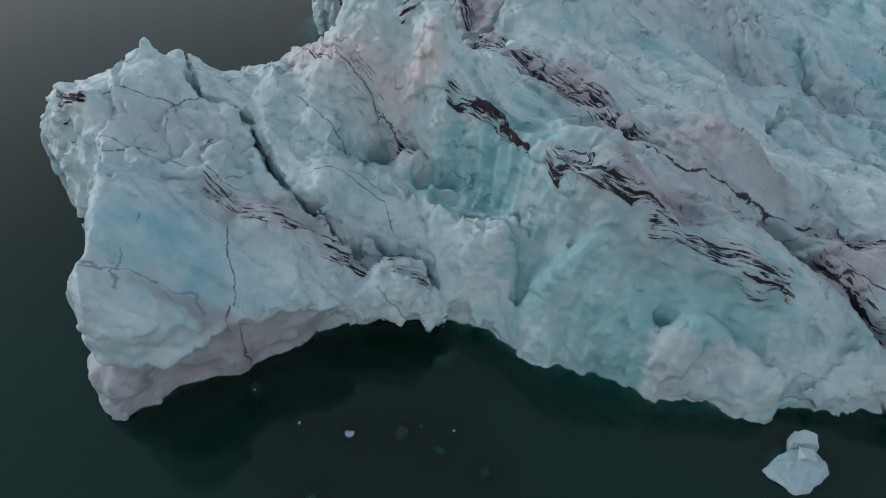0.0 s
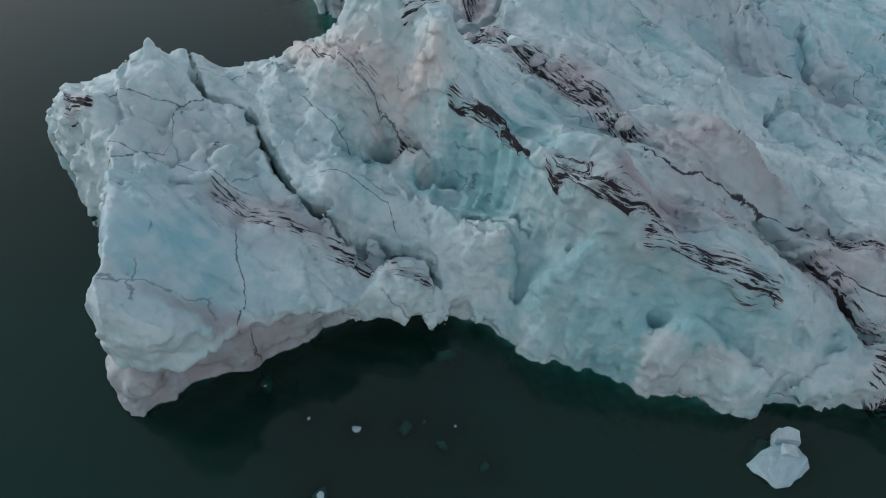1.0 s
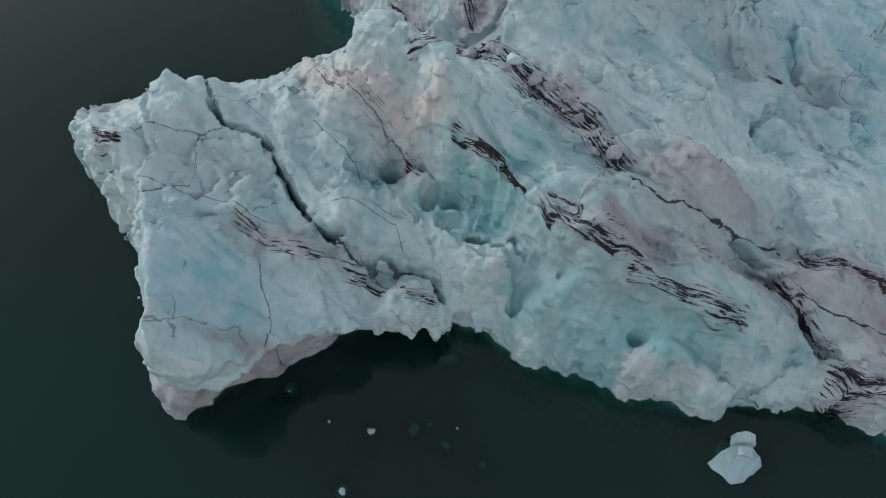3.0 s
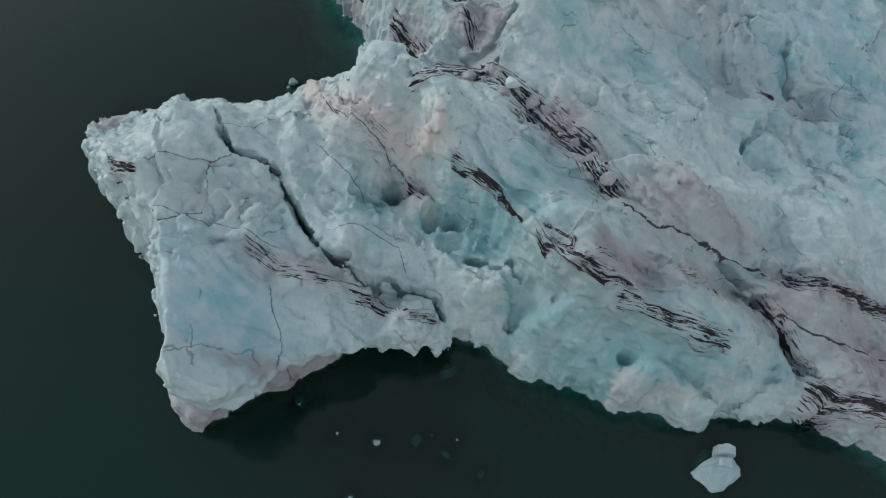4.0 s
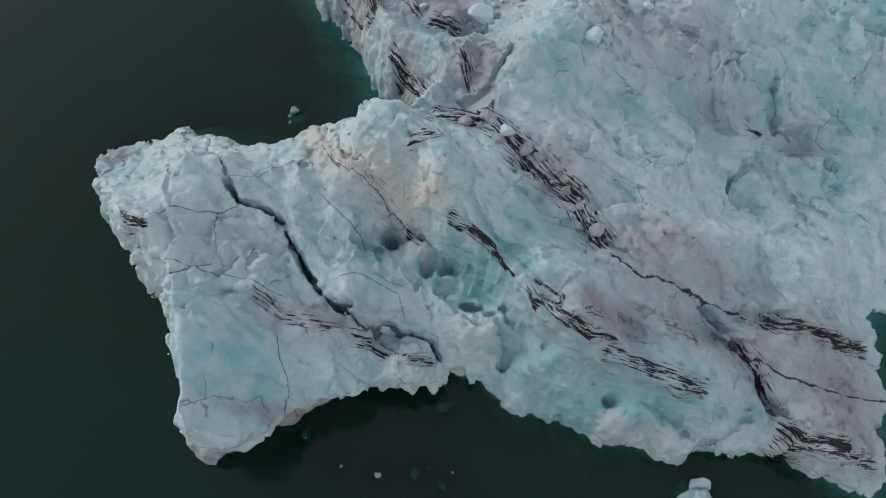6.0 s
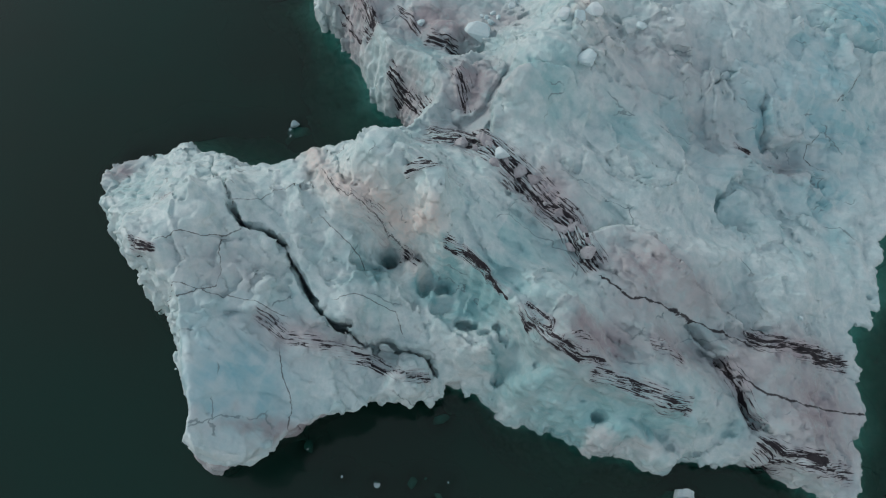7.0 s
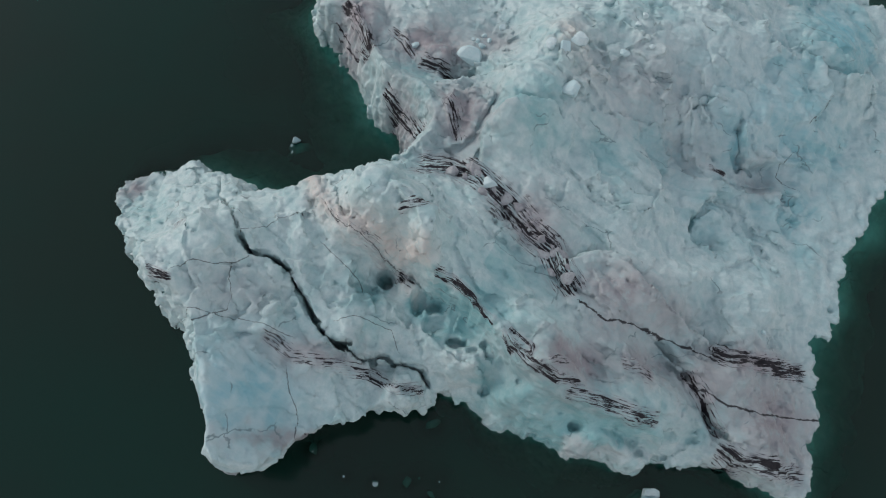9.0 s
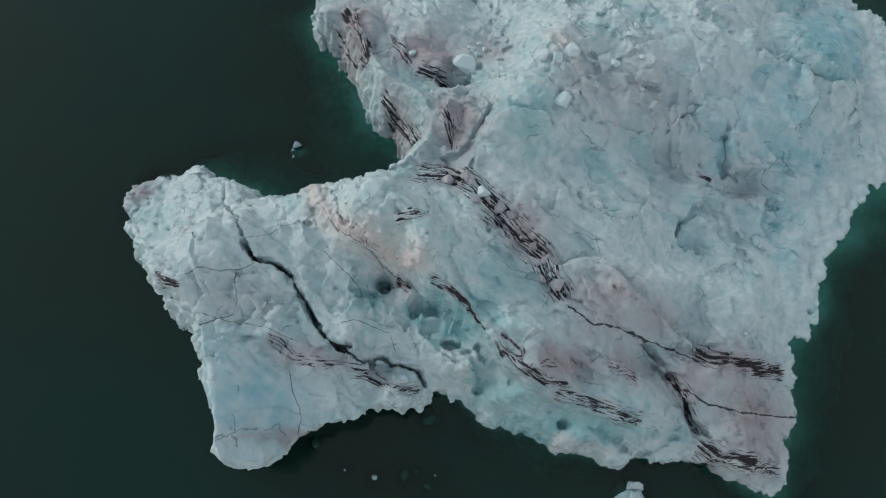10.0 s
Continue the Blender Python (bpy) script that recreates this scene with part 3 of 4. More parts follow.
# Ash bands: line, half width, strength
MAIN_BAND = ([(-1.3, 30.4), (1.2, 30.4), (2.9, 29.3), (4.5, 27.7), (5.9, 25.9), (7.1, 24.9), (7.4, 23.6), (8.5, 21.7)], 0.66, 1.15)
BANDS_LOBE = [
    ([(16.2, 20.0), (17.8, 19.3), (20.0, 19.1), (23.8, 18.8)], 0.45, 1.2),
    ([(4.0, 19.9), (4.3, 19.1), (5.3, 18.0), (6.7, 17.2), (8.1, 17.2)], 0.18, 1.05),
    ([(7.0, 16.9), (9.3, 16.3), (11.4, 15.6), (12.9, 15.4)], 0.30, 1.15),
    ([(4.2, 19.9), (5.4, 18.8), (5.3, 18.4), (4.4, 19.0)], 0.10, 1.1),
    ([(5.9, 17.9), (6.7, 18.1), (7.6, 18.0)], 0.3, 0.85),
    ([(10.2, 18.5), (11.8, 18.2), (12.9, 17.6)], 0.4, 1.0),
    ([(14.9, 18.6), (15.7, 17.0), (16.3, 15.5), (17.1, 14.7)], 0.3, 0.9),
    ([(16.3, 14.4), (17.5, 13.5), (19.7, 13.0), (22.5, 12.8)], 0.42, 1.2),
    ([(0.1, 22.8), (1.25, 22.45), (2.2, 21.55), (2.85, 20.7), (3.5, 20.0)], 0.2, 1.0),
]
BANDS_WEST = [
    ([(-9.4, 20.2), (-7.7, 18.8), (-5.5, 18.6), (-3.5, 18.2), (-1.9, 17.3), (-0.1, 17.4)], 0.35, 0.72),
    ([(-6.5, 45.0), (-5.4, 43.5), (-4.7, 42.0), (-4.2, 39.8)], 0.32, 1.2),
    ([(-7.1, 44.3), (-6.0, 42.0), (-4.3, 39.9)], 0.15, 0.9),
    ([(-3.4, 37.8), (-2.5, 36.5), (-1.6, 35.3), (-0.4, 33.4)], 0.24, 1.2),
    ([(-3.2, 42.3), (-1.9, 41.1), (-1.1, 39.5)], 0.3, 0.9),
    ([(-6.6, 28.6), (-5.4, 26.2), (-3.4, 24.7), (-1.6, 23.2)], 0.3, 0.48),
    ([(-15.8, 23.2), (-14.6, 22.8), (-13.8, 22.5)], 0.25, 0.85),
    ([(-14.9, 25.5), (-14.4, 26.9)], 0.3, 0.75),
    ([(-2.1, 23.9), (-1.5, 23.5), (-0.8, 22.9)], 0.25, 0.8),
]
BANDS_BACK = [
    ([(-1.8, 25.8), (-0.6, 25.8), (0.7, 26.0)], 0.22, 1.0),
    ([(-1.5, 29.6), (0.3, 29.5)], 0.25, 0.8),
    ([(-1.1, 39.4), (0.2, 38.7), (1.6, 38.3)], 0.35, 1.1),
    ([(0.8, 35.5), (1.4, 34.4), (1.5, 33.2), (1.9, 31.9)], 0.35, 0.85),
]
BANDS_EAST = [
    ([(18.2, 32.0), (19.6, 31.4)], 0.15, 0.9),
]
BANDS = [MAIN_BAND] + BANDS_LOBE + BANDS_WEST + BANDS_BACK + BANDS_EAST
# Surface tints: x, y, reach east, reach north, strength
# Small rows on melt holes put the deep blue light inside them into colour.
CLEAR_AND_HOLE_LIGHT_LOBE = [
    (-0.6, 21.8, 0.6, 0.8, 1.0),
    (8.2, 15.2, 0.5, 0.5, 1.1),
    (3.6, 17.7, 0.5, 0.5, 1.1),
    (4.5, 17.3, 3.2, 2.4, 0.8),
    (8.5, 15.0, 4.5, 1.7, 0.8),
    (2.0, 20.8, 1.8, 1.6, 0.85),
    (12.0, 14.4, 2.0, 1.2, 0.6),
    (15.5, 15.6, 1.3, 2.0, 0.6),
]
CLEAR_AND_HOLE_LIGHT_WEST = [
    (-2.6, 23.6, 0.5, 0.9, 1.0),
    (-10.0, 16.5, 2.8, 3.2, 0.35),
    (-1.2, 27.6, 2.0, 1.2, 0.1),
    (-3.6, 22.4, 1.2, 1.0, 0.6),
    (-17.5, 27.5, 1.6, 2.0, 0.3),
]
CLEAR_AND_HOLE_LIGHT_BACK = [
    (0.5, 22.3, 0.7, 0.6, 1.0),
    (2.8, 24.4, 2.4, 2.0, 0.35),
    (10.5, 32.0, 3.0, 2.2, 0.4),
    (-0.9, 38.2, 1.5, 2.4, 0.9),
    (5.5, 33.0, 2.4, 2.4, 0.55),
]
CLEAR_AND_HOLE_LIGHT_EAST = [
    (20.3, 33.0, 0.6, 1.2, 0.9),
    (30.3, 43.8, 3.4, 4.4, 0.8),
    (25.0, 36.0, 7.0, 7.0, 0.3),
    (18.5, 28.4, 2.2, 1.6, 0.5),
    (24.5, 29.5, 2.0, 1.6, 0.4),
    (13.5, 32.5, 3.0, 1.6, 0.5),
]
CLEAR_AND_HOLE_LIGHT = CLEAR_AND_HOLE_LIGHT_LOBE + CLEAR_AND_HOLE_LIGHT_WEST + CLEAR_AND_HOLE_LIGHT_BACK + CLEAR_AND_HOLE_LIGHT_EAST
# The row at 20.3, 33.0 paints the crevice's blue dimness.
BLUE = [(-10.0, 16.5, 3.2, 3.4, 0.9), (23.0, 35.0, 9.0, 9.0, 0.6), (30.5, 44.0, 3.2, 4.2, 0.7), (20.3, 33.0, 0.6, 1.2, 0.6), (24.0, 41.5, 2.0, 1.4, 0.6), (27.0, 37.5, 2.5, 2.5, 0.5), (23.5, 36.0, 2.0, 2.0, 0.35)]
WHITE = [
    (1.7, 18.6, 1.2, 1.2, 0.85), (0.6, 17.6, 1.6, 0.8, 0.6), (7.5, 13.9, 6.0, 0.5, 0.9), (-11.5, 14.0, 1.6, 1.0, 0.6), (-5.6, 27.0, 1.6, 2.2, 0.7), (-1.5, 23.1, 0.8, 0.9, 0.9), (-15.5, 22.0, 1.2, 3.5, 0.5), (12.5, 21.5, 3.0, 1.2, 0.6), (23.2, 15.0, 1.2, 4.0, 0.6),
]
SILT_LOBE = [
    (7.8, 18.4, 3.2, 1.5, 1.0),
    (20.5, 15.8, 3.6, 3.4, 1.0),
    (19.5, 19.0, 3.8, 1.6, 1.0),
    (7.5, 14.0, 4.0, 0.45, 0.4),
    (12.5, 18.5, 3.0, 1.6, 0.8),
    (16.0, 18.0, 2.5, 2.5, 0.8),
    (14.0, 21.5, 3.0, 1.5, 0.7),
    (10.5, 20.5, 2.5, 1.5, 0.7),
]
# Rows beyond y 35: dirt, made stronger to paint in shaded slopes.
SILT_AND_SHADE_WEST = [
    (-6.5, 19.0, 3.0, 0.9, 0.7),
    (-5.2, 43.0, 2.4, 3.0, 1.0),
    (-2.2, 35.5, 1.6, 3.0, 0.8),
    (-11.0, 22.3, 2.6, 1.4, 0.35),
    (-20.6, 31.5, 0.9, 1.6, 0.9),
    (-8.0, 14.4, 2.5, 0.5, 0.8),
]
# The rear lobe's rows hold real silt and the valley's shade painted over it.
SILT_AND_SHADE_BACK = [
    (6.0, 26.5, 1.8, 2.2, 0.9),
    (11.0, 22.5, 3.0, 2.0, 0.9),
    (0.5, 40.0, 2.4, 1.8, 1.0),
    (2.0, 34.2, 2.2, 3.0, 1.0),
    (-0.3, 40.6, 3.2, 2.0, 1.0),
    (4.0, 40.5, 2.0, 2.0, 0.7),
]
SILT_EAST = [
    (14.0, 36.0, 4.5, 3.5, 0.5),
    (16.5, 32.5, 3.0, 2.0, 0.5),
    (22.0, 31.5, 2.5, 1.2, 0.6),
]
SILT_AND_SHADE = SILT_LOBE + SILT_AND_SHADE_WEST + SILT_AND_SHADE_BACK + SILT_EAST
CALM = [
    (-4.6, 39.0, 1.8, 5.0, 1.0), (-2.4, 35.0, 1.4, 2.5, 1.0),     (-10.0, 16.5, 3.2, 3.4, 1.0), (6.0, 32.2, 3.2, 3.4, 1.0), (28.0, 36.0, 3.0, 3.0, 0.7), (30.5, 44.0, 3.2, 4.0, 1.0), (23.5, 36.5, 3.0, 3.0, 0.7),
    (-0.9, 38.4, 1.8, 2.8, 1.0), (12.0, 33.0, 3.5, 2.5, 0.6), (1.5, 27.8, 2.2, 2.0, 0.7), (12.5, 20.8, 3.5, 1.6, 0.7), (5.0, 23.0, 2.4, 1.6, 0.6), (7.5, 15.5, 6.0, 2.0, 0.55), (20.5, 23.5, 4.0, 2.5, 0.5),
]
RUBBLY = [
    (-17.6, 24.8, 1.0, 1.8, 0.9), (-14.6, 20.4, 0.8, 1.6, 0.8), (-16.6, 22.4, 0.9, 1.0, 0.9), (-20.6, 29.0, 1.0, 1.6, 0.8), (0.0, 17.4, 1.8, 0.8, 0.9),
    (1.6, 18.2, 1.8, 1.2, 1.0), (-1.5, 17.1, 2.5, 0.8, 0.8), (-19.5, 31.5, 1.8, 2.0, 0.7), (-5.2, 26.6, 1.3, 2.2, 0.6), (-6.8, 29.0, 1.2, 1.6, 0.6), (23.3, 15.5, 1.0, 4.0, 0.6), (7.5, 14.1, 5.0, 0.5, 0.6), (2.0, 36.0, 2.0, 3.0, 0.6), (8.5, 38.2, 1.8, 2.0, 0.9), (-15.8, 22.5, 1.2, 2.0, 0.6),
    (26.5, 24.0, 1.0, 4.0, 0.5),
]
LEDGES = [(8.0, 18.0, 4.0, 2.0, 1.0), (19.5, 17.0, 4.5, 4.5, 0.9), (5.0, 27.0, 3.5, 3.5, 0.8), (-1.0, 28.0, 2.5, 2.5, 0.5), (-5.5, 18.8, 4.0, 1.2, 0.9), (11.5, 22.5, 3.0, 2.0, 0.5), (0.0, 36.0, 3.5, 5.0, 0.5)]
TAN = [(-9.0, 30.4, 1.8, 0.7, 0.5), (9.0, 38.6, 1.2, 2.5, 0.6), (-1.3, 22.8, 0.7, 0.7, 0.5)]
TAN_TONGUE = [(-2.3, 24.5), (-1.7, 23.6), (-1.2, 22.9)]
TAN_CREST = [(-7.6, 30.2), (-6.7, 28.2), (-6.0, 27.0), (-4.6, 25.8), (-3.0, 25.0), (-1.4, 24.2), (-0.4, 23.5)]
# Melt pockets: x, y, reach east, reach north, depth
POCKETS = [
    (-2.75, 23.75, 0.42, 0.75, 1.8), (-3.6, 22.9, 0.9, 0.3, 0.5), (-0.7, 22.1, 0.42, 0.6, 1.0), (0.3, 22.0, 0.55, 0.5, 0.8), (0.3, 21.0, 0.6, 0.5, 0.4), (1.6, 19.9, 0.75, 0.35, 0.9),
    (2.4, 19.3, 0.4, 0.3, 0.5), (3.5, 19.5, 0.5, 0.7, 0.9), (3.3, 17.5, 0.4, 0.35, 0.7), (5.0, 17.5, 0.2, 0.15, 0.35), (8.3, 15.2, 0.35, 0.3, 0.8), (7.3, 16.0, 0.3, 0.2, 0.3),
    (26.2, 23.0, 0.35, 0.25, 0.4), (20.4, 32.6, 0.5, 0.5, 0.7), (9.6, 14.3, 0.15, 0.2, 0.3), (12.1, 13.9, 0.22, 0.2, 0.4), (1.8, 38.1, 1.2, 0.55, 1.1),
]
# Crests: line, half width, height
RIDGES = [
    ([(-7.4, 30.0), (-6.4, 27.6), (-5.4, 26.1), (-3.6, 25.0), (-1.9, 24.3)], 0.45, 0.2),
    ([(33.0, 47.5), (33.4, 44.0), (33.6, 40.8)], 0.9, 0.35),
    ([(8.4, 24.2), (10.5, 24.6), (12.5, 22.6), (15.2, 20.6), (17.0, 20.0)], 0.6, 0.35),
    ([(-0.6, 32.4), (-2.4, 36.0), (-4.0, 39.5), (-5.6, 43.0)], 0.8, 0.7),
]
# Knobs: x, y, reach, height
KNOBS = [
    (-1.3, 22.9, 0.75, 0.6), (2.1, 18.9, 0.7, 0.6), (2.5, 18.2, 0.6, 0.6), (1.2, 19.1, 0.5, 0.4), (1.5, 18.2, 0.5, 0.5), (-16.8, 33.0, 0.9, 0.2), (-16.0, 23.2, 0.5, 0.5), (7.8, 23.4, 0.6, 0.5), (-13.1, 26.0, 0.9, 0.6), (-11.3, 26.9, 0.8, 0.4), (1.9, 34.5, 1.6, 0.8), (0.2, 39.6, 1.2, 0.7), (-4.8, 43.0, 1.3, 0.6),
]


def shore_field(x, y, line=SHORE):
    """Distance inside the shore (negative outside) and the height of the nearest edge."""
    inside, best = np.zeros(x.shape, bool), np.full(x.shape, 1e9)
    rim = np.zeros(x.shape)
    wsum = np.zeros(x.shape)
    for (ax, ay, az), (bx, by, bz) in zip(line, line[1:] + line[:1]):
        inside ^= ((ay > y) != (by > y)) & (x < (bx - ax) * (y - ay) / (by - ay + 1e-12) + ax)
        ex, ey = bx - ax, by - ay
        t = np.clip(((x - ax) * ex + (y - ay) * ey) / (ex * ex + ey * ey), 0, 1)
        d = np.hypot(x - ax - t * ex, y - ay - t * ey)
        best = np.minimum(best, d)
        w = 1.0 / (d + 0.15) ** 4
        rim, wsum = rim + w * (az + t * (bz - az)), wsum + w
    return np.where(inside, best, -best), rim / wsum


def blobs(x, y, rows):
    s = np.zeros(x.shape)
    for cx, cy, rx, ry, k in rows:
        s = np.maximum(s, k * np.exp(-((x - cx) / rx) ** 2 - ((y - cy) / ry) ** 2))
    return s


def blend(x, y, slabs):
    s, n = np.zeros(x.shape), np.full(x.shape, 1e-12)
    for cx, cy, r, h, gx, gy in slabs:
        w = np.exp(-((x - cx) ** 2 + (y - cy) ** 2) / (2 * r * r))
        s, n = s + w * (h + gx * (x - cx) + gy * (y - cy)), n + w
    return s / n


def above_wall(x, y):
    """1 on the high side of the great wall, 0 below it."""
    d, side, run = to_line(x, y, WALL)
    lip = 0.14 * fbm(x * 0.8, y * 0.8, 2.0, 3, 77) + 0.10 * perlin(run * 2.1, 0.0, 0.0, 79)
    return smooth(np.where(side > 0, d, -d) + lip, -0.16, 0.16)


def slab_top(x, y):
    up = above_wall(x, y)
    return up * blend(x, y, SLABS_HIGH) + (1 - up) * blend(x, y, SLABS_LOW)


def foliation(x, y):
    """Coordinates along and across the layers, which run to the south-east and level out eastward."""
    bend = np.where(x < 11, 0.62 * x, 0.62 * 11 + 0.62 * (x - 11) - 0.0336 * np.clip(x - 11, 0, 7) ** 2 - 0.47 * np.clip(x - 18, 0, None))
    return x, (y + bend) * 0.87


STEP = 0.105
GX, GY, GZ = np.arange(-25.0, 41.5, STEP), np.arange(9.0, 55.5, STEP), np.arange(-2.5, 11.0, STEP)


def relief(x, y):
    """The upper surface, its shore distance, and the random number of each broken plate."""
    wx, wy = x + 0.22 * fbm(x * 0.5, y * 0.5, 3.1, 3, 5, 0.5), y + 0.22 * fbm(x * 0.5, y * 0.5, 7.7, 3, 9, 0.5)
    plain = np.exp(-((x + 9.0) / 3.5) ** 2 - ((y - 13.5) / 2.5) ** 2)
    south = smooth(x, -14, -12) * smooth(y, 19.0, 17.0)
    jag = (1 - 0.75 * plain) * (0.36 - 0.22 * south) * fbm(x * 0.9, y * 0.9, 1.5, 4, 21, 0.6)
    sd, rim = shore_field(x + 0.5 * (wx - x), y + 0.5 * (wy - y))
    sd = sd + jag * smooth(np.abs(sd), 2.5, 0.0)
    burr, _, _ = shells(x, y, 1.25, 25)
    burr2, _, _ = shells(x, y, 0.5, 27)
    sd = sd + (1 - 0.75 * plain) * (0.42 * burr + 0.26 * burr2) * smooth(np.abs(sd), 1.6, 0.0)
    sd = sd - 0.28 * smooth(x, -11, -14) * smooth(y, 17, 20) * smooth(y, 29, 27)
    teeth = np.exp(-((x + 0.9) / 2.2) ** 4 - ((y - 16.4) / 0.9) ** 2)
    sd = sd + teeth * (0.55 * np.abs(perlin(x * 1.15, 0.2 * y, 4.0, 23)) - 0.2)
    top = slab_top(wx, wy)
    fu, fv = foliation(wx, wy)
    calm = np.maximum(blobs(x, y, CALM), 0.6 * smooth(fbm(x * 0.13, y * 0.13, 3.0, 2, 46), 0.0, 0.4))
    clean = np.clip(np.maximum(smooth(blobs(x, y, CLEAR_AND_HOLE_LIGHT), 0.4, 1.0), calm), 0, 1)
    lay = 1 - 0.3 * smooth(wy - 0.35 * wx, 26, 22)
    plate, r1, g1 = shells(fu * lay, fv, 3.7, 31)
    chip, r2, g2 = shells(fu * lay, fv, 1.5, 37)
    knob, _, _ = shells(x, y, 0.8, 36)
    flake, _, _ = shells(fu, fv, 0.5, 38)
    bowl, _, _ = shells(x, y, 2.3, 39)
    dimple, _, _ = shells(x, y * 0.8, 0.7, 43, 0.3)
    chippy = 0.12 + 0.88 * smooth(fbm(x * 0.25, y * 0.25, 5.0, 3, 45), -0.15, 0.35) * (1 - 0.7 * clean)
    rugged = 1 - 0.7 * clean
    top = top + rugged * (0.95 * plate - 0.25 * bowl - 0.25 * chip + 0.34 * flakes(fu * lay, fv, 2.4, 33)) + chippy * (1 - 0.6 * clean) * (0.30 * flakes(fu * lay, fv, 0.95, 35) - 0.2 * chip - 0.10 * flake) - clean * 0.05 * dimple
    top = top + blobs(x, y, RUBBLY) * (0.22 * knob + 0.34 * flakes(x, y, 0.8, 41) - 0.15 * flake)
    open_joint = smooth(fbm(x * 0.28, y * 0.28, 1.0, 2, 69), -0.1, 0.25) * (1 - 0.8 * clean)
    top = top - 0.16 * np.exp(-(g1 / 0.035) ** 2) * open_joint - 0.06 * np.exp(-(g2 / 0.06) ** 2) * open_joint * chippy
    # shells that flaked off and left scalloped steps
    peel = 0.14 * (0.9 * x + 0.3 * y) + 1.9 * fbm(fu * 0.16, fv * 0.22, 6.0, 2, 57, 0.4) + 0.26 * fbm(x * 0.7, y * 0.7, 2.0, 4, 59, 0.6)
    for q, h in ((peel, 0.42),):
        tooth = q - np.floor(q)
        h = h * smooth(fbm(x * 0.3, y * 0.3, q * 0.1, 2, 67), -0.5, 0.3)
        top = top + (1 - 0.75 * clean) * h * (smooth(tooth, 0.0, 0.05) * (1 - tooth) - 0.4)
    # ledges where the layers weather out
    leaf = fv * 0.95 + 0.55 * fbm(x * 0.35, y * 0.35, 8.0, 3, 53)
    ledge = np.maximum(blobs(x, y, LEDGES), 0.35 * smooth(fbm(x * 0.18, y * 0.18, 4.0, 2, 55), 0.0, 0.5) * (1 - clean))
    saw, saw2 = leaf - np.floor(leaf), leaf * 2.7 - np.floor(leaf * 2.7)
    top = top + ledge * (0.26 * (smooth(saw, 0.0, 0.12) * (1 - saw) - 0.4) + 0.10 * (smooth(saw2, 0.0, 0.2) * (1 - saw2) - 0.4))
    top = top + smooth(sd, 1.6, 0.2) * smooth(sd, -0.2, 0.1) * (0.30 * flakes(x, y, 0.9, 41) - 0.10 * flake) * (1 - 0.8 * plain)
    for line, h, r in SCARPS:
        d, side, run = to_line(wx, wy, line)
        whole = sum(math.dist(p, q) for p, q in zip(line[:-1], line[1:]))
        taper = smooth(run, -0.05, 0.7) * smooth(whole - run, -0.05, 0.7)
        top = top + 1.3 * h * taper * (smooth(side * d, -0.08, 0.08) - 0.5) * np.exp(-d / r)
    for line, w, h in RIDGES:
        d, _, run = to_line(wx, wy, line)
        whole = sum(math.dist(p, q) for p, q in zip(line[:-1], line[1:]))
        top = top + h * smooth(d, w, 0.25 * w) * smooth(run, -0.1, 0.8) * smooth(whole - run, -0.1, 0.8)
    for cx, cy, r, h in KNOBS:
        d = np.hypot(wx - cx, wy - cy) / r
        top = top + h * smooth(d, 1.25, 0.55)
    for line, w, k in BANDS:
        d, _, run = to_line(x, y, line)
        top = top + k * 0.16 * np.exp(-(d / w) ** 2) * perlin(run * 1.3, d * 4.0, 0.5, 51)
    top = np.minimum(top, 10.4)
    top = np.maximum(top, 0.3 + 0.6 * smooth(sd, 0.0, 2.5) + 0.25 * fbm(x * 0.8, y * 0.8, 2.0, 3, 49))
    cliff = rim + np.where(sd > 0, 3.3 * np.clip(sd, 0, None) ** 0.8, 4.0 * sd)
    k = 0.5
    mixw = np.clip(0.5 + 0.5 * (cliff - top) / k, 0, 1)
    top = cliff * (1 - mixw) + top * mixw - k * mixw * (1 - mixw)
    shade = np.sin(np.floor(peel) * 12.9 + 1.0) * 0.5 + 0.5
    return top, sd, r1 * 0.45 + r2 * 0.25 + shade * 0.3


# Ice curtains that hang from the roof of the bay: x, half width, drop
CURTAIN = [(-1.6, 0.5, 0.35), (0.0, 0.6, 0.8), (0.85, 0.2, -0.5), (1.5, 0.5, 1.1), (-2.7, 0.5, 0.2)]


def melt(x, y):
    """How far the sea has eaten under the edge: caves, the lobe's underside, the notch, and the slope of the sunken foot."""
    cave = 2.2 * np.exp(-((x + 1.4) / 2.8) ** 2 - ((y - 16.9) / 1.6) ** 2)
    under = shore_field(x, y)[0] - shore_field(x, y, FOOT)[0]
    notch = 0.55 * np.exp(-((x + 10.4) / 2.6) ** 2 - ((y - 13.6) / 2.5) ** 2) + 0.08
    foot = 0.15 + 2.2 * smooth(y, 24, 32) * smooth(x, -24, -12) + 2.0 * smooth(x, 15, 24) + 0.9 * np.exp(-((x - 6) / 5) ** 2)
    foot = np.clip(foot * (0.8 + 0.6 * fbm(x * 0.2, y * 0.2, 0.0, 2, 71)), 0.1, 4.0)
    return cave, under, notch, foot


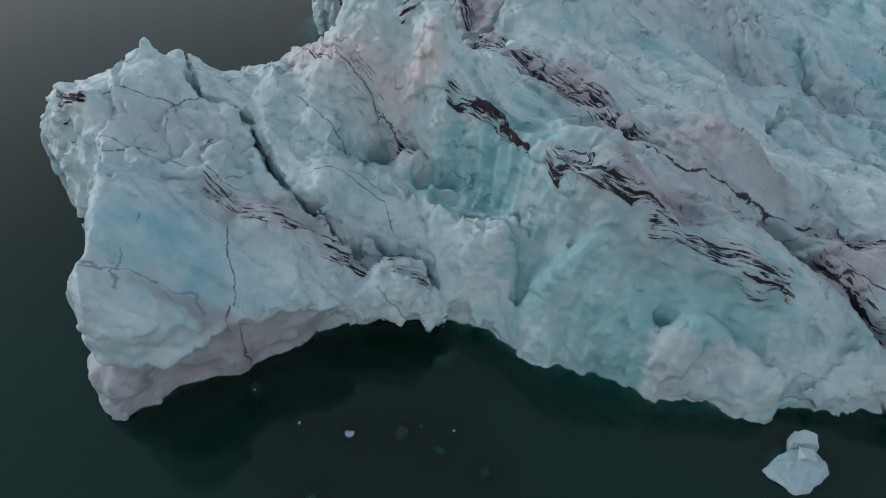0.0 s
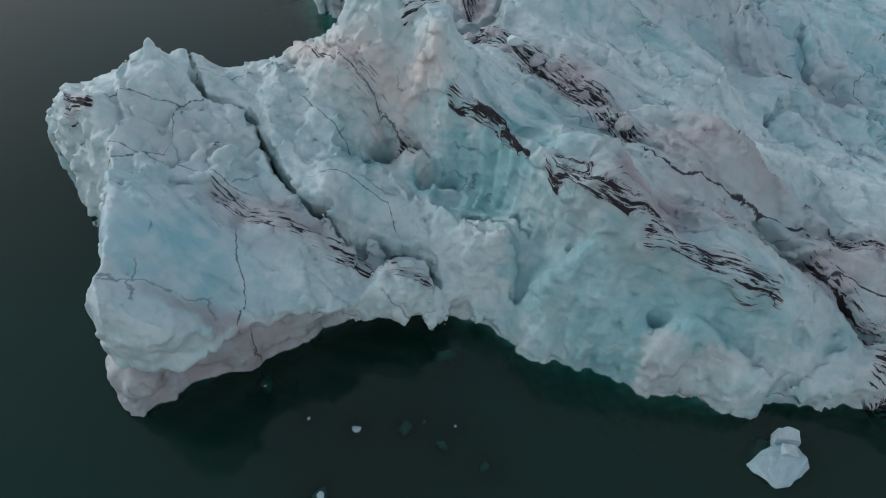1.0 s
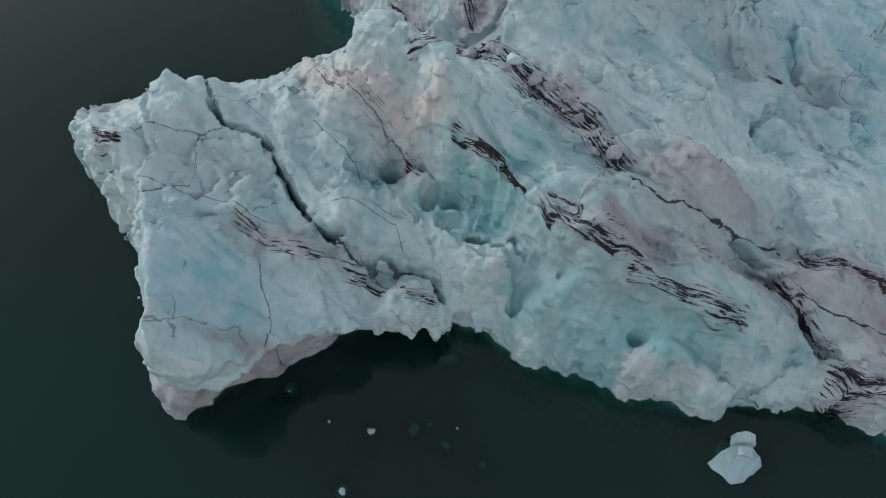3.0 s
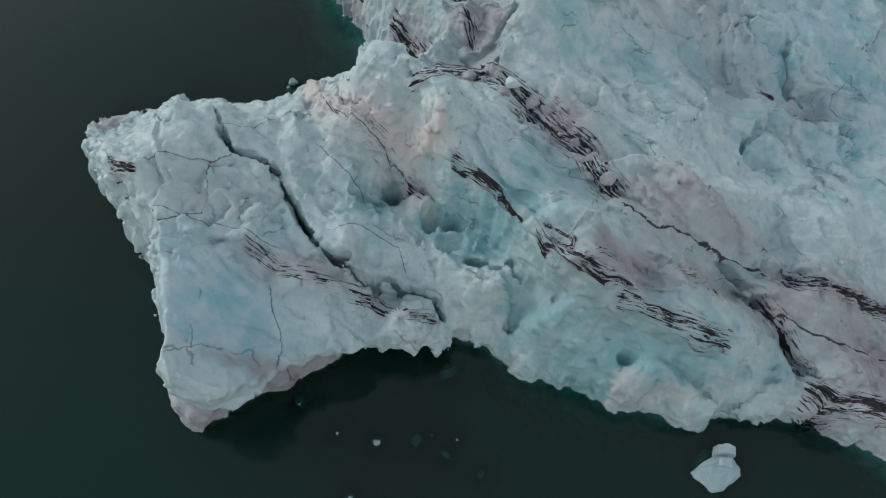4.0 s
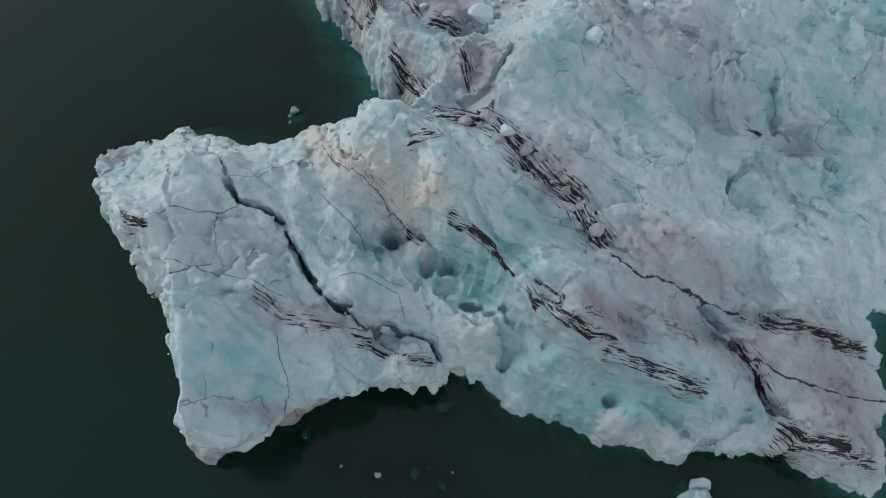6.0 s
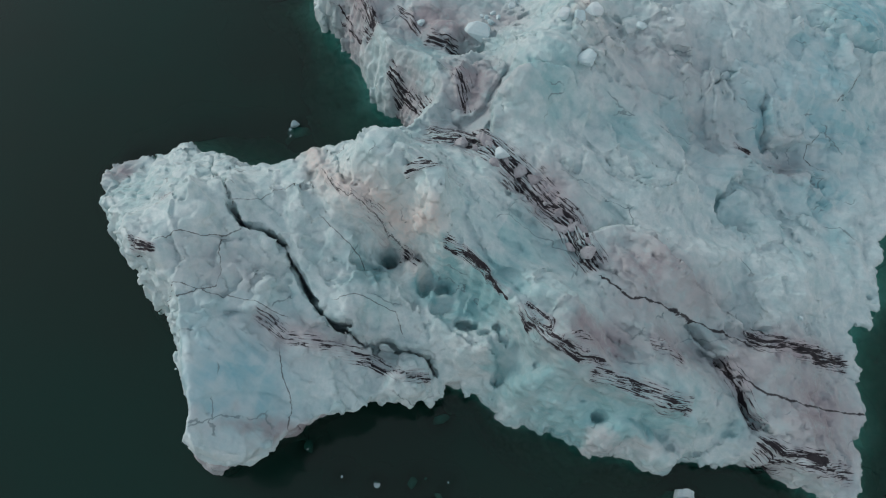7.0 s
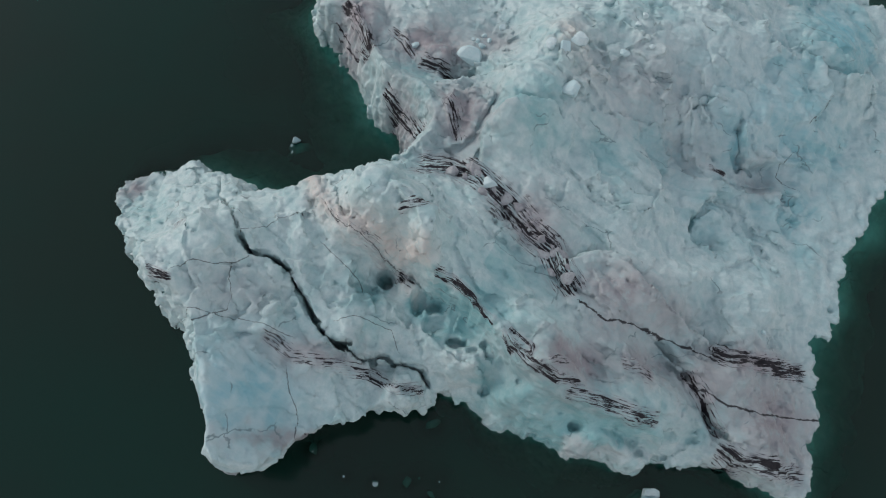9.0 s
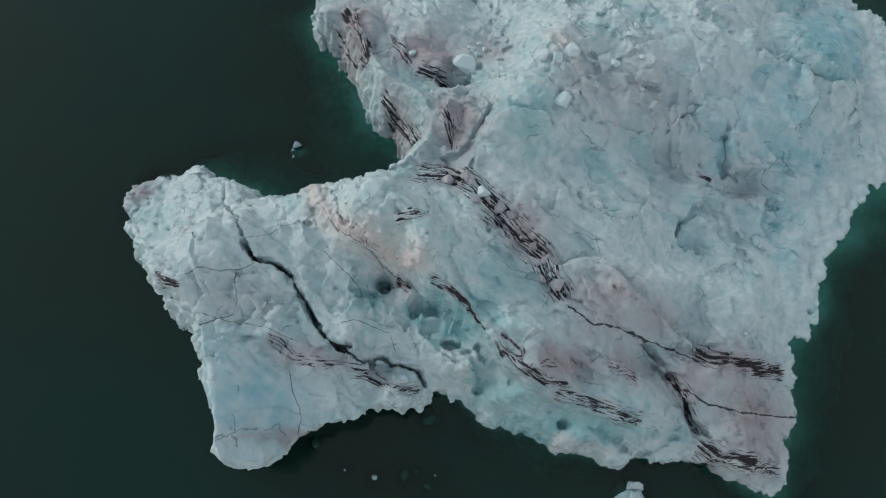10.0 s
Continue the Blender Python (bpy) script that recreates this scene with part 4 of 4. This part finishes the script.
def lattice_volume(cell, seed):
    """Smooth random values on the whole grid."""
    rng = np.random.default_rng(seed)
    shape = [int(len(g) * STEP / cell) + 3 for g in (GX, GY, GZ)]
    vol = rng.uniform(-1, 1, shape).astype(np.float32)
    for axis, g in enumerate((GX, GY, GZ)):
        p = (g - g[0]) / cell
        i = np.floor(p).astype(int)
        t = (p - i).astype(np.float32)
        t = t * t * (3 - 2 * t)
        sh = [1, 1, 1]
        sh[axis] = len(g)
        t = t.reshape(sh)
        vol = np.take(vol, i, axis) * (1 - t) + np.take(vol, i + 1, axis) * t
    return vol


def solid():
    """Positive inside the ice, negative outside."""
    x, y = np.meshgrid(GX, GY, indexing="ij")
    top, sd, _ = relief(x, y)
    z = GZ[None, None, :].astype(np.float32)
    for line, w, depth in CREVASSES:
        wob = 0.18 * fbm(x * 1.4, y * 1.4, 0.0, 3, 61)
        d, _, run = to_line(x + wob, y - wob, line)
        wide = w * (0.75 + 0.5 * perlin(run * 0.8, 0.0, 0.0, 63)) + 0.02
        cut = smooth(d, wide + 0.10, wide - 0.06)
        top = top - depth * cut
    for cx, cy, rx, ry, depth in POCKETS:
        d = np.hypot((x - cx) / rx, (y - cy) / ry) + 0.6 * fbm(x * 1.1, y * 1.1, cx, 3, 75)
        top = top - depth * smooth(d, 1.15, 0.55)
    # sea caves under the bay's roof, a melt notch at the foot of the front lobe, a foot that spreads under water
    cave, under, notch, foot = melt(x, y)
    top = np.maximum(top, -0.12 + np.minimum(sd, 0) / foot)
    shelf = np.minimum(0.5 + 2.6 * (sd - under), 2.1 + 0.5 * fbm(x * 0.9, y * 0.9, 4.0, 3, 73))
    top = np.where(under < 0, np.maximum(top, shelf), top)
    hang = sum(k * np.exp(-((x - cx) / w) ** 2) for cx, w, k in CURTAIN)
    roof = (1.9 - hang - 0.5 * fbm(x * 1.7, y * 1.7, 3.0, 3, 85))[:, :, None].astype(np.float32)
    f32 = np.float32
    top, sd, cave, under, notch, foot = (a.astype(f32)[:, :, None] for a in (top, sd, cave, under, notch, foot))
    rough = lattice_volume(1.3, 1) * f32(0.15) + lattice_volume(0.5, 2) * f32(0.05)
    edge = sd - cave * smooth(z - roof, 0.0, -0.5).astype(f32) - under * smooth(z, 3.5, 2.0).astype(f32) - notch * np.exp(-((z - 2.5) / 0.3) ** 2).astype(f32)
    edge = edge + foot * np.clip(-z, 0, 3.0) + rough * 1.6
    edge = edge + lattice_volume(1.0, 5) * smooth(z, 3.2, 2.2).astype(f32) * f32(0.55) * np.exp(-((x + 9.0) / 4.5) ** 4 - ((y - 14.5) / 2.5) ** 4).astype(f32)[:, :, None]
    field = np.minimum((top - z) * f32(0.8) + rough * f32(0.16), edge)
    field[:, :, 0] = -1
    field[0], field[-1], field[:, 0], field[:, -1] = -1, -1, -1, -1
    return field


def skin(field):
    """The surface between inside and outside as vertices and quads."""
    s = field > 0
    count = np.zeros([n - 1 for n in s.shape], np.uint8)
    corners = [(a, b, c) for a in (0, 1) for b in (0, 1) for c in (0, 1)]
    n = s.shape
    for a, b, c in corners:
        count += s[a:n[0] - 1 + a, b:n[1] - 1 + b, c:n[2] - 1 + c]
    live = np.argwhere((count > 0) & (count < 8))
    ident = np.full(count.shape, -1, np.int32)
    ident[live[:, 0], live[:, 1], live[:, 2]] = np.arange(len(live))
    vals = {c: field[live[:, 0] + c[0], live[:, 1] + c[1], live[:, 2] + c[2]] for c in corners}
    total, hits = np.zeros((len(live), 3)), np.zeros(len(live))
    for p in corners:
        for axis in range(3):
            if p[axis] == 0:
                q = tuple(1 if i == axis else p[i] for i in range(3))
                a, b = vals[p], vals[q]
                cross = (a > 0) != (b > 0)
                t = np.where(cross, a / np.where(cross, a - b, 1), 0)
                for i in range(3):
                    total[:, i] += cross * (t if i == axis else p[i])
                hits += cross
    verts = (live + total / hits[:, None]) * STEP + np.array([GX[0], GY[0], GZ[0]])
    quads = []
    for axis in range(3):
        o1, o2 = [i for i in range(3) if i != axis]
        low = [slice(1, -1)] * 3
        high = [slice(1, -1)] * 3
        low[axis], high[axis] = slice(0, -1), slice(1, None)
        a, b = s[tuple(low)], s[tuple(high)]
        e = np.argwhere(a != b)
        out = a[e[:, 0], e[:, 1], e[:, 2]]
        base = e.copy()
        base[:, o1] += 1
        base[:, o2] += 1
        ring = []
        for d1, d2 in ((1, 1), (0, 1), (0, 0), (1, 0)):
            q = base.copy()
            q[:, o1] -= d1
            q[:, o2] -= d2
            ring.append(ident[q[:, 0], q[:, 1], q[:, 2]])
        ring = np.stack(ring, 1)
        flip = out if axis != 1 else ~out
        quads.append(np.where(flip[:, None], ring, ring[:, ::-1]))
    return verts, np.concatenate(quads)


def mesh_from(name, verts, quads, mat):
    me = bpy.data.meshes.new(name)
    me.vertices.add(len(verts))
    me.vertices.foreach_set("co", verts.astype(np.float32).ravel())
    me.loops.add(len(quads) * 4)
    me.loops.foreach_set("vertex_index", quads.astype(np.int32).ravel())
    me.polygons.add(len(quads))
    me.polygons.foreach_set("loop_start", np.arange(0, len(quads) * 4, 4, dtype=np.int32))
    me.polygons.foreach_set("use_smooth", np.ones(len(quads), bool))
    me.update(calc_edges=True)
    me.materials.append(mat)
    return me


PART_SLABS = (
    ("ice_lobe", FRONT_LOBE + FRONT_LOBE_NORTH, "smooth pale front lobe with a teal belly"), ("ice_saddle", SADDLE, ""), ("ice_crest", CREST, "lilac-grey crest dusted with silt"),
    ("ice_face", SOUTH_RIM + TEAL_FACE, "smooth clear teal face with melt holes"), ("ice_field", EAST_FIELD + NORTH_FIELD, "broad field of flaked blue-white ice"),
    ("ice_shelf", EAST_SHELF, "low grey-lilac shelf"), ("ice_lobe", REAR_LOBE, "dirty rear lobe round a teal basin"), ("ice_field", NORTHEAST, "steep clear blue ice slope"),
)


def split_parts(owner, verts, quads, normals, tints):
    """Cuts the skin into its parts: one mesh for each ash band and each stretch of ice, with the normals of the whole."""
    berg = tagged(new("iceberg"), "weathered blue-white iceberg with black ash bands and an open crevasse", "iceberg")
    for k in np.unique(owner):
        pick = quads[owner == k]
        used, flat = np.unique(pick, return_inverse=True)
        name, label = ("ash_band", "black ash strands in lilac ice") if k >= 100 else PART_SLABS[k][::2]
        me = mesh_from(name, verts[used], flat.reshape(-1, 4), ICE)
        for key, values in tints.items():
            flat_kind = values.ndim == 1
            a = me.attributes.new(key, "FLOAT" if flat_kind else "FLOAT_VECTOR", "POINT")
            a.data.foreach_set("value" if flat_kind else "vector", values[used].astype(np.float32).ravel())
        me.normals_split_custom_set_from_vertices(normals[used].tolist())
        ob = new(name, me)
        ob.parent = berg
        tagged(ob, label)
    return berg


def build_iceberg():
    verts, quads = skin(solid())
    # one light pass of smoothing takes the grid's stairs away
    total, count = np.zeros_like(verts), np.zeros(len(verts))
    for a in (1, 3):
        other = np.roll(quads, a, 1)
        for axis in range(3):
            total[:, axis] += np.bincount(quads.ravel(), verts[other.ravel(), axis], len(verts))
        count += np.bincount(quads.ravel(), minlength=len(verts))
    verts = 0.82 * verts + 0.18 * total / np.maximum(count, 1)[:, None]
    me = mesh_from("whole", verts, quads, ICE)
    nrm = np.zeros(len(verts) * 3, np.float32)
    me.vertices.foreach_get("normal", nrm)
    nrm = nrm.reshape(-1, 3)
    x, y, z = verts.T
    push = 0.012 * fbm(x * 3.5, y * 3.5, z * 3.5, 3, 81, 0.65)
    steep = smooth(np.abs(nrm[:, 2]), 0.8, 0.35) * (1 - 0.85 * np.clip(blobs(x, y, CLEAR_AND_HOLE_LIGHT + CALM), 0, 1))
    soft = 1 - 0.6 * np.clip(blobs(x, y, CLEAR_AND_HOLE_LIGHT + CALM), 0, 1)
    push = push + (0.10 + 0.10 * steep) * soft * splinters(x, y, z, 1.25, 83) + (0.055 + 0.05 * steep) * soft * splinters(x, y, z, 0.5, 87)
    verts = verts + nrm * push[:, None]
    me.vertices.foreach_set("co", verts.astype(np.float32).ravel())
    me.update()
    me.vertices.foreach_get("normal", nrm.reshape(-1))
    normals = nrm.reshape(-1, 3).copy()
    bpy.data.meshes.remove(me)
    # surface tints and layers
    wob = 0.16 * fbm(x * 0.9, y * 0.9, z * 0.5, 4, 91)
    wx, wy = x + 0.3 * wob, y - 0.3 * wob
    _, _, plate = relief(x, y)
    bx, by = x + 4 * wob, y - 4 * wob
    # clear ice, with the holes' blue light painted in
    tints = {"clear": np.clip(blobs(bx, by, CLEAR_AND_HOLE_LIGHT) - blobs(bx, by, WHITE) + 0.85 * (plate - 0.5), -0.6, 1.2)}
    drop = np.clip(blend(x, y, SLABS_HIGH) - 0.45 - z, 0, 6) * (to_line(x, y, WALL)[0] < 1.6)
    low_dirt = 0.85 * np.exp(-((x + 8.8) / 5.0) ** 4 - ((y - 14.8) / 3.0) ** 4) * smooth(z + wob, 3.0, 2.3)
    tongue = 0.45 * np.exp(-(to_line(wx, wy, TAN_TONGUE)[0] / 0.55) ** 2)
    tints["silt"], tints["tan"], tints["blue"] = np.maximum(blobs(bx, by, SILT_AND_SHADE), low_dirt), np.maximum(blobs(bx, by, TAN), np.maximum(tongue, 0.85 * np.exp(-((to_line(wx, wy, TAN_CREST)[0] + 0.8 * drop) / 0.7) ** 2))), blobs(bx, by, BLUE)
    fu, fv = foliation(x + wob, y - wob)
    tints["foliation"] = np.stack([fu, fv, z], 1)
    ash, far = np.zeros(len(x)), np.full(len(x), 1e9)
    along, whose = np.zeros((len(x), 3)), np.zeros(len(x), int)
    for i, (line, w, k) in enumerate(BANDS):
        d, side, run = to_line(wx, wy, line)
        whole = sum(math.dist(p, q) for p, q in zip(line[:-1], line[1:]))
        taper = smooth(run, 0.0, 1.6 * w) * smooth(whole - run, 0.0, 1.6 * w)
        mid = np.array(line[len(line) // 2])
        if above_wall(mid[:1], mid[1:])[0] > 0.5:
            d = d + 0.9 * drop
        ash = np.maximum(ash, k * taper * np.exp(-(d / (1.45 * w)) ** 2))
        closer = d / w < far
        along[closer] = np.stack([run + 40 * i, side * d * 0.9 + 0.25 * z, z * 0.2], 1)[closer]
        whose[closer] = i
        far = np.where(closer, d / w, far)
    tints["ash"], tints["along"] = ash, along
    best, signed = np.full(len(x), 9.0), np.full(len(x), 9.0)
    inked = np.zeros(len(x))
    for line, k in SEAMS:
        d, side, _ = to_line(x + 0.6 * wob, y - 0.6 * wob, line)
        signed, inked = np.where(d < best, d * side, signed), np.where(d < best, k, inked)
        best = np.minimum(best, d)
    tints["seam_side"], tints["seam_far"], tints["seam_ash"] = signed, best, inked
    near, owner = np.full(len(x), 1e9), np.zeros(len(x), int)
    for k, (_, slabs, _) in enumerate(PART_SLABS):
        for cx, cy, r, *_ in slabs:
            d = ((bx - cx) ** 2 + (by - cy) ** 2) / (r * r)
            owner, near = np.where(d < near, k, owner), np.minimum(d, near)
    owner, ice = np.where(ash > 0.3, 100 + whose, owner)[quads[:, 0]], owner[quads[:, 0]]
    for k in np.unique(owner[owner >= 100]):
        mine = np.flatnonzero(owner == k)
        mark = np.arange(len(x))
        while True:
            low = mark[quads[mine]].min(1)
            before = mark[quads[mine]].sum()
            np.minimum.at(mark, quads[mine], np.repeat(low[:, None], 4, 1))
            mark = mark[mark]
            if mark[quads[mine]].sum() == before:
                break
        group, count = np.unique(mark[quads[mine, 0]], return_counts=True)
        stray = mine[mark[quads[mine, 0]] != group[count.argmax()]]
        owner[stray] = ice[stray]
    return split_parts(owner, verts, quads, normals, tints)


iceberg = build_iceberg()


# ---- water ----
FLOES = [  # x, y, z, half sizes
    (-3.2, 12.3, -0.06, 0.24, 0.26, 0.16), (-1.3, 12.35, -0.2, 0.3, 0.4, 0.18), (0.1, 11.7, -0.25, 0.18, 0.35, 0.16),
    (1.7, 10.8, -0.15, 0.26, 0.24, 0.16), (-7.0, 14.2, -0.16, 0.45, 0.3, 0.2), (-5.1, 12.7, 0.0, 0.08, 0.08, 0.06), (-0.6, 12.6, -0.08, 0.1, 0.1, 0.08), (0.6, 12.4, 0.0, 0.06, 0.06, 0.05),
    (0.25, 15.8, -0.3, 0.65, 0.3, 0.2), (-4.3, 9.7, -0.1, 0.4, 0.3, 0.16),
]


def spread(lo, hi, step):
    """Even steps over the near water, then a few long ones out to the horizon."""
    far = np.array([30.0, 90.0, 300.0, 900.0, 2500.0])
    return np.concatenate([lo - far[::-1], np.arange(lo, hi, step), hi + far])


def build_water():
    x, y = np.meshgrid(spread(-36.0, 52.0, 0.35), spread(-4.0, 66.0, 0.35), indexing="ij")
    sd, _ = shore_field(x, y)
    cave, under, _, foot = melt(x, y)
    depth = np.clip(cave + np.maximum(under, 0) - sd, 0, 60) / foot
    for fx, fy, fz, a, b, _ in FLOES + [(12.6, 11.0, 0, 1.3, 1.3, 0), (-9.8, 35.5, 0, 1.0, 0.8, 0)]:
        depth = np.minimum(depth, 0.6 + 3.0 * np.clip(np.hypot(x - fx, y - fy) - 0.6 * max(a, b), 0, 20))
    n, m = x.shape
    i = np.arange(n * m).reshape(n, m)
    quads = np.stack([i[:-1, :-1], i[1:, :-1], i[1:, 1:], i[:-1, 1:]], -1).reshape(-1, 4)
    me = mesh_from("water", np.stack([x, y, 0 * x], -1).reshape(-1, 3), quads, lake_surface())
    a = me.attributes.new("depth", "FLOAT", "POINT")
    a.data.foreach_set("value", np.clip(depth, 0, 20).astype(np.float32).ravel())
    tagged(new("water", me), "calm dark green silty lagoon water round the iceberg", "water", kind="structure")
    # unseen opaque sheet, added so that the see-through water ends in dark
    bed = bpy.data.meshes.new("depth_sheet")
    bed.from_pydata([(-2500, -2500, -2.45), (2500, -2500, -2.45), (2500, 2500, -2.45), (-2500, 2500, -2.45)], [], [(0, 1, 2, 3)])
    bed.materials.append(depth_sheet())
    tagged(new("depth_sheet", bed), "added dark green sheet that closes off the water below", "lake bed", kind="structure")


build_water()


def ground(x, y):
    top, _, _ = relief(np.array([float(x)]), np.array([float(y)]))
    return float(top[0])


# ---- loose ice ----
def chunk_mesh(name, seed, size, mat, points=16, worn=2):
    """A broken lump: the hull of random corners, its edges worn, its faces a little rough."""
    rng = random.Random(seed)
    bm = bmesh.new()
    for _ in range(points):
        n = Vector((rng.gauss(0, 1), rng.gauss(0, 1), rng.gauss(0, 1))).normalized() * rng.uniform(0.8, 1.1)
        bm.verts.new((n.x * size[0], n.y * size[1], n.z * size[2]))
    hull = bmesh.ops.convex_hull(bm, input=bm.verts)
    bmesh.ops.delete(bm, geom=list({v for v in hull["geom_interior"] + hull["geom_unused"] if isinstance(v, bmesh.types.BMVert)}), context="VERTS")
    bmesh.ops.subdivide_edges(bm, edges=bm.edges[:], cuts=3, use_grid_fill=True)
    small = min(size)
    for v in bm.verts:
        k = noise.noise(v.co * (1.6 / small) + Vector((seed * 3.1, 0, 0))) + 0.6 * noise.noise(v.co * (4.0 / small))
        v.co += v.co.normalized() * 0.09 * small * k
    for _ in range(worn):
        bmesh.ops.smooth_vert(bm, verts=bm.verts[:], factor=0.25, use_axis_x=True, use_axis_y=True, use_axis_z=True)
    bmesh.ops.recalc_face_normals(bm, faces=bm.faces[:])
    me = bpy.data.meshes.new(name)
    bm.to_mesh(me)
    bm.free()
    me.materials.append(mat)
    return me


def chunk(name, seed, x, y, z, size, mat, label, group, turn=0.0):
    ob = new(name, chunk_mesh(name, seed, size, mat))
    ob.matrix_world = pose(x, y, z, 0, 0, turn)
    return tagged(ob, label, "ice chunk", group)


BOULDERS = [
    (8.5, 34.8, 0.75), (7.5, 38.0, 0.55), (8.4, 37.8, 0.6), (9.3, 38.5, 0.7), (12.5, 38.3, 0.4), (14.3, 38.8, 0.28), (14.1, 41.2, 0.32), (13.6, 40.5, 0.3), (2.5, 39.2, 1.05),
    (3.4, 40.2, 0.3), (3.1, 40.6, 0.22), (3.9, 40.7, 0.25), (2.8, 40.9, 0.2), (3.6, 41.3, 0.24), (-1.2, 40.7, 0.35), (4.9, 42.1, 0.3), (3.5, 28.7, 0.55), (20.7, 21.1, 0.2),
    ]
for i, (bx, by, r) in enumerate(BOULDERS):
    chunk("ice_boulder", 100 + i, bx, by, ground(bx, by) + r * 0.25, (r, r * 0.85, r * 0.7), CHUNK_ICE, "pale loose ice boulder lying on the iceberg's back", "loose ice boulders", 40 * i)
rng = random.Random(5)
for i in range(22):
    line = MAIN_BAND[0]
    k = rng.uniform(1.6, 6.2)
    a, b = Vector(line[int(k)]), Vector(line[int(k) + 1])
    p = a.lerp(b, k - int(k)) + Vector((rng.gauss(0, 0.5), rng.gauss(0, 0.5)))
    r = rng.uniform(0.2, 0.6)
    chunk("ice_rubble", 200 + i, p.x, p.y, ground(p.x, p.y) - r * 0.2, (r, r * rng.uniform(0.6, 1), r * 0.6), DIRTY_ICE, "ash-stained ice rubble wedged in the iceberg's dirt gully", "dirty ice rubble", rng.uniform(0, 360))

# ---- floating pieces ----
for i, (fx, fy, fz, a, b, c) in enumerate(FLOES):
    chunk("ice_floe", 300 + i, fx, fy, fz, (a, b, c), FLOE_ICE, "small pale ice floe half sunk in dark water", "floating ice pieces", 25 * i)


def growler(seed, x, y, lumps, label):
    """A floating berg bit: several broken lumps frozen into one."""
    bm = bmesh.new()
    for i, (dx, dy, dz, a, b, c) in enumerate(lumps):
        me = chunk_mesh("lump", seed + i, (a, b, c), FLOE_ICE, 22, 0)
        me.transform(pose(dx, dy, dz, 0, 0, 30 * i))
        bm.from_mesh(me)
        bpy.data.meshes.remove(me)
    me = bpy.data.meshes.new("growler")
    bm.to_mesh(me)
    bm.free()
    me.materials.append(FLOE_ICE)
    ob = new("growler", me)
    ob.matrix_world = pose(x, y, 0)
    return tagged(ob, label, "ice chunk", "floating ice pieces")


def ice_block(name, seed, corners, mat, owner, rough=0.05):
    """A broken block between the given corners, its faces a little uneven, as a part of its floating piece."""
    bm = bmesh.new()
    for p in corners:
        bm.verts.new(p)
    hull = bmesh.ops.convex_hull(bm, input=bm.verts)
    bmesh.ops.delete(bm, geom=list({v for v in hull["geom_interior"] + hull["geom_unused"] if isinstance(v, bmesh.types.BMVert)}), context="VERTS")
    bmesh.ops.triangulate(bm, faces=bm.faces[:])
    bmesh.ops.subdivide_edges(bm, edges=bm.edges[:], cuts=5, use_grid_fill=True)
    for v in bm.verts:
        q = v.co * 2.2 + Vector((seed, 0, 0))
        v.co += Vector((noise.noise(q), noise.noise(q + Vector((9, 0, 0))), noise.noise(q * 1.7))) * rough * 1.6 + v.co.normalized() * rough * noise.noise(v.co * 6.0)
    bmesh.ops.smooth_vert(bm, verts=bm.verts[:], factor=0.2, use_axis_x=True, use_axis_y=True, use_axis_z=True)
    bmesh.ops.recalc_face_normals(bm, faces=bm.faces[:])
    me = bpy.data.meshes.new(name)
    bm.to_mesh(me)
    bm.free()
    me.materials.append(mat)
    ob = new(name, me)
    ob.parent = owner
    return ob


jagged = tagged(new("growler"), "jagged pale growler with one upright block, afloat in dark water", "ice chunk", "floating ice pieces")
jagged.matrix_world = pose(12.5, 10.9, 0)
ice_block("front_slab", 1, [(-1.2, 0.0, 0.10), (-1.0, -0.25, 0.05), (-0.3, -0.95, 0.02), (0.3, -0.8, 0.04), (1.15, -0.15, 0.10), (1.1, 0.1, 0.3), (-0.75, 0.15, 0.34), (-0.1, 0.2, 0.36), (0.85, 0.7, 0.36), (0.05, 0.75, 0.3), (-0.9, -0.1, -0.5), (0.9, -0.1, -0.5), (-0.2, -0.7, -0.5), (0.5, 0.5, -0.4)], FLOE_ICE, jagged)
ice_block("wedge", 2, [(0.1, 0.25, 0.3), (0.8, 0.1, 0.34), (0.2, 0.6, 0.62), (0.65, 0.45, 0.6), (0.3, 0.2, 0.55), (0.4, 0.7, 0.2)], FLOE_ICE, jagged, 0.03)
ice_block("upright_block", 3, [(0.05, 0.7, 0.0), (1.05, 0.65, 0.0), (0.95, 1.1, 0.0), (0.15, 1.15, 0.0), (0.02, 0.75, 0.62), (0.12, 1.05, 0.78), (0.5, 0.85, 0.68), (0.7, 1.1, 0.82), (1.0, 0.95, 0.75), (1.02, 0.68, 0.5)], FLOE_ICE, jagged)
ice_block("sunken_foot", 4, [(-0.95, 0.1, -0.25), (-0.7, 0.75, -0.3), (-0.2, 1.15, -0.25), (0.4, 1.1, -0.2), (0.4, 0.1, -0.2), (-0.8, 0.3, -0.8), (-0.2, 0.9, -0.8), (0.5, 0.4, -0.8)], FLOE_ICE, jagged, 0.06)
growler(420, -9.8, 35.5, [(0.25, -0.25, -0.2, 0.9, 0.6, 0.215), (-0.1, 0.2, 0.1, 0.4, 0.32, 0.36), (-0.35, -0.7, -0.2, 0.6, 0.3, 0.205), (-0.35, -0.1, -0.12, 0.3, 0.26, 0.15)], "small wet growler, mostly sunk in green water")
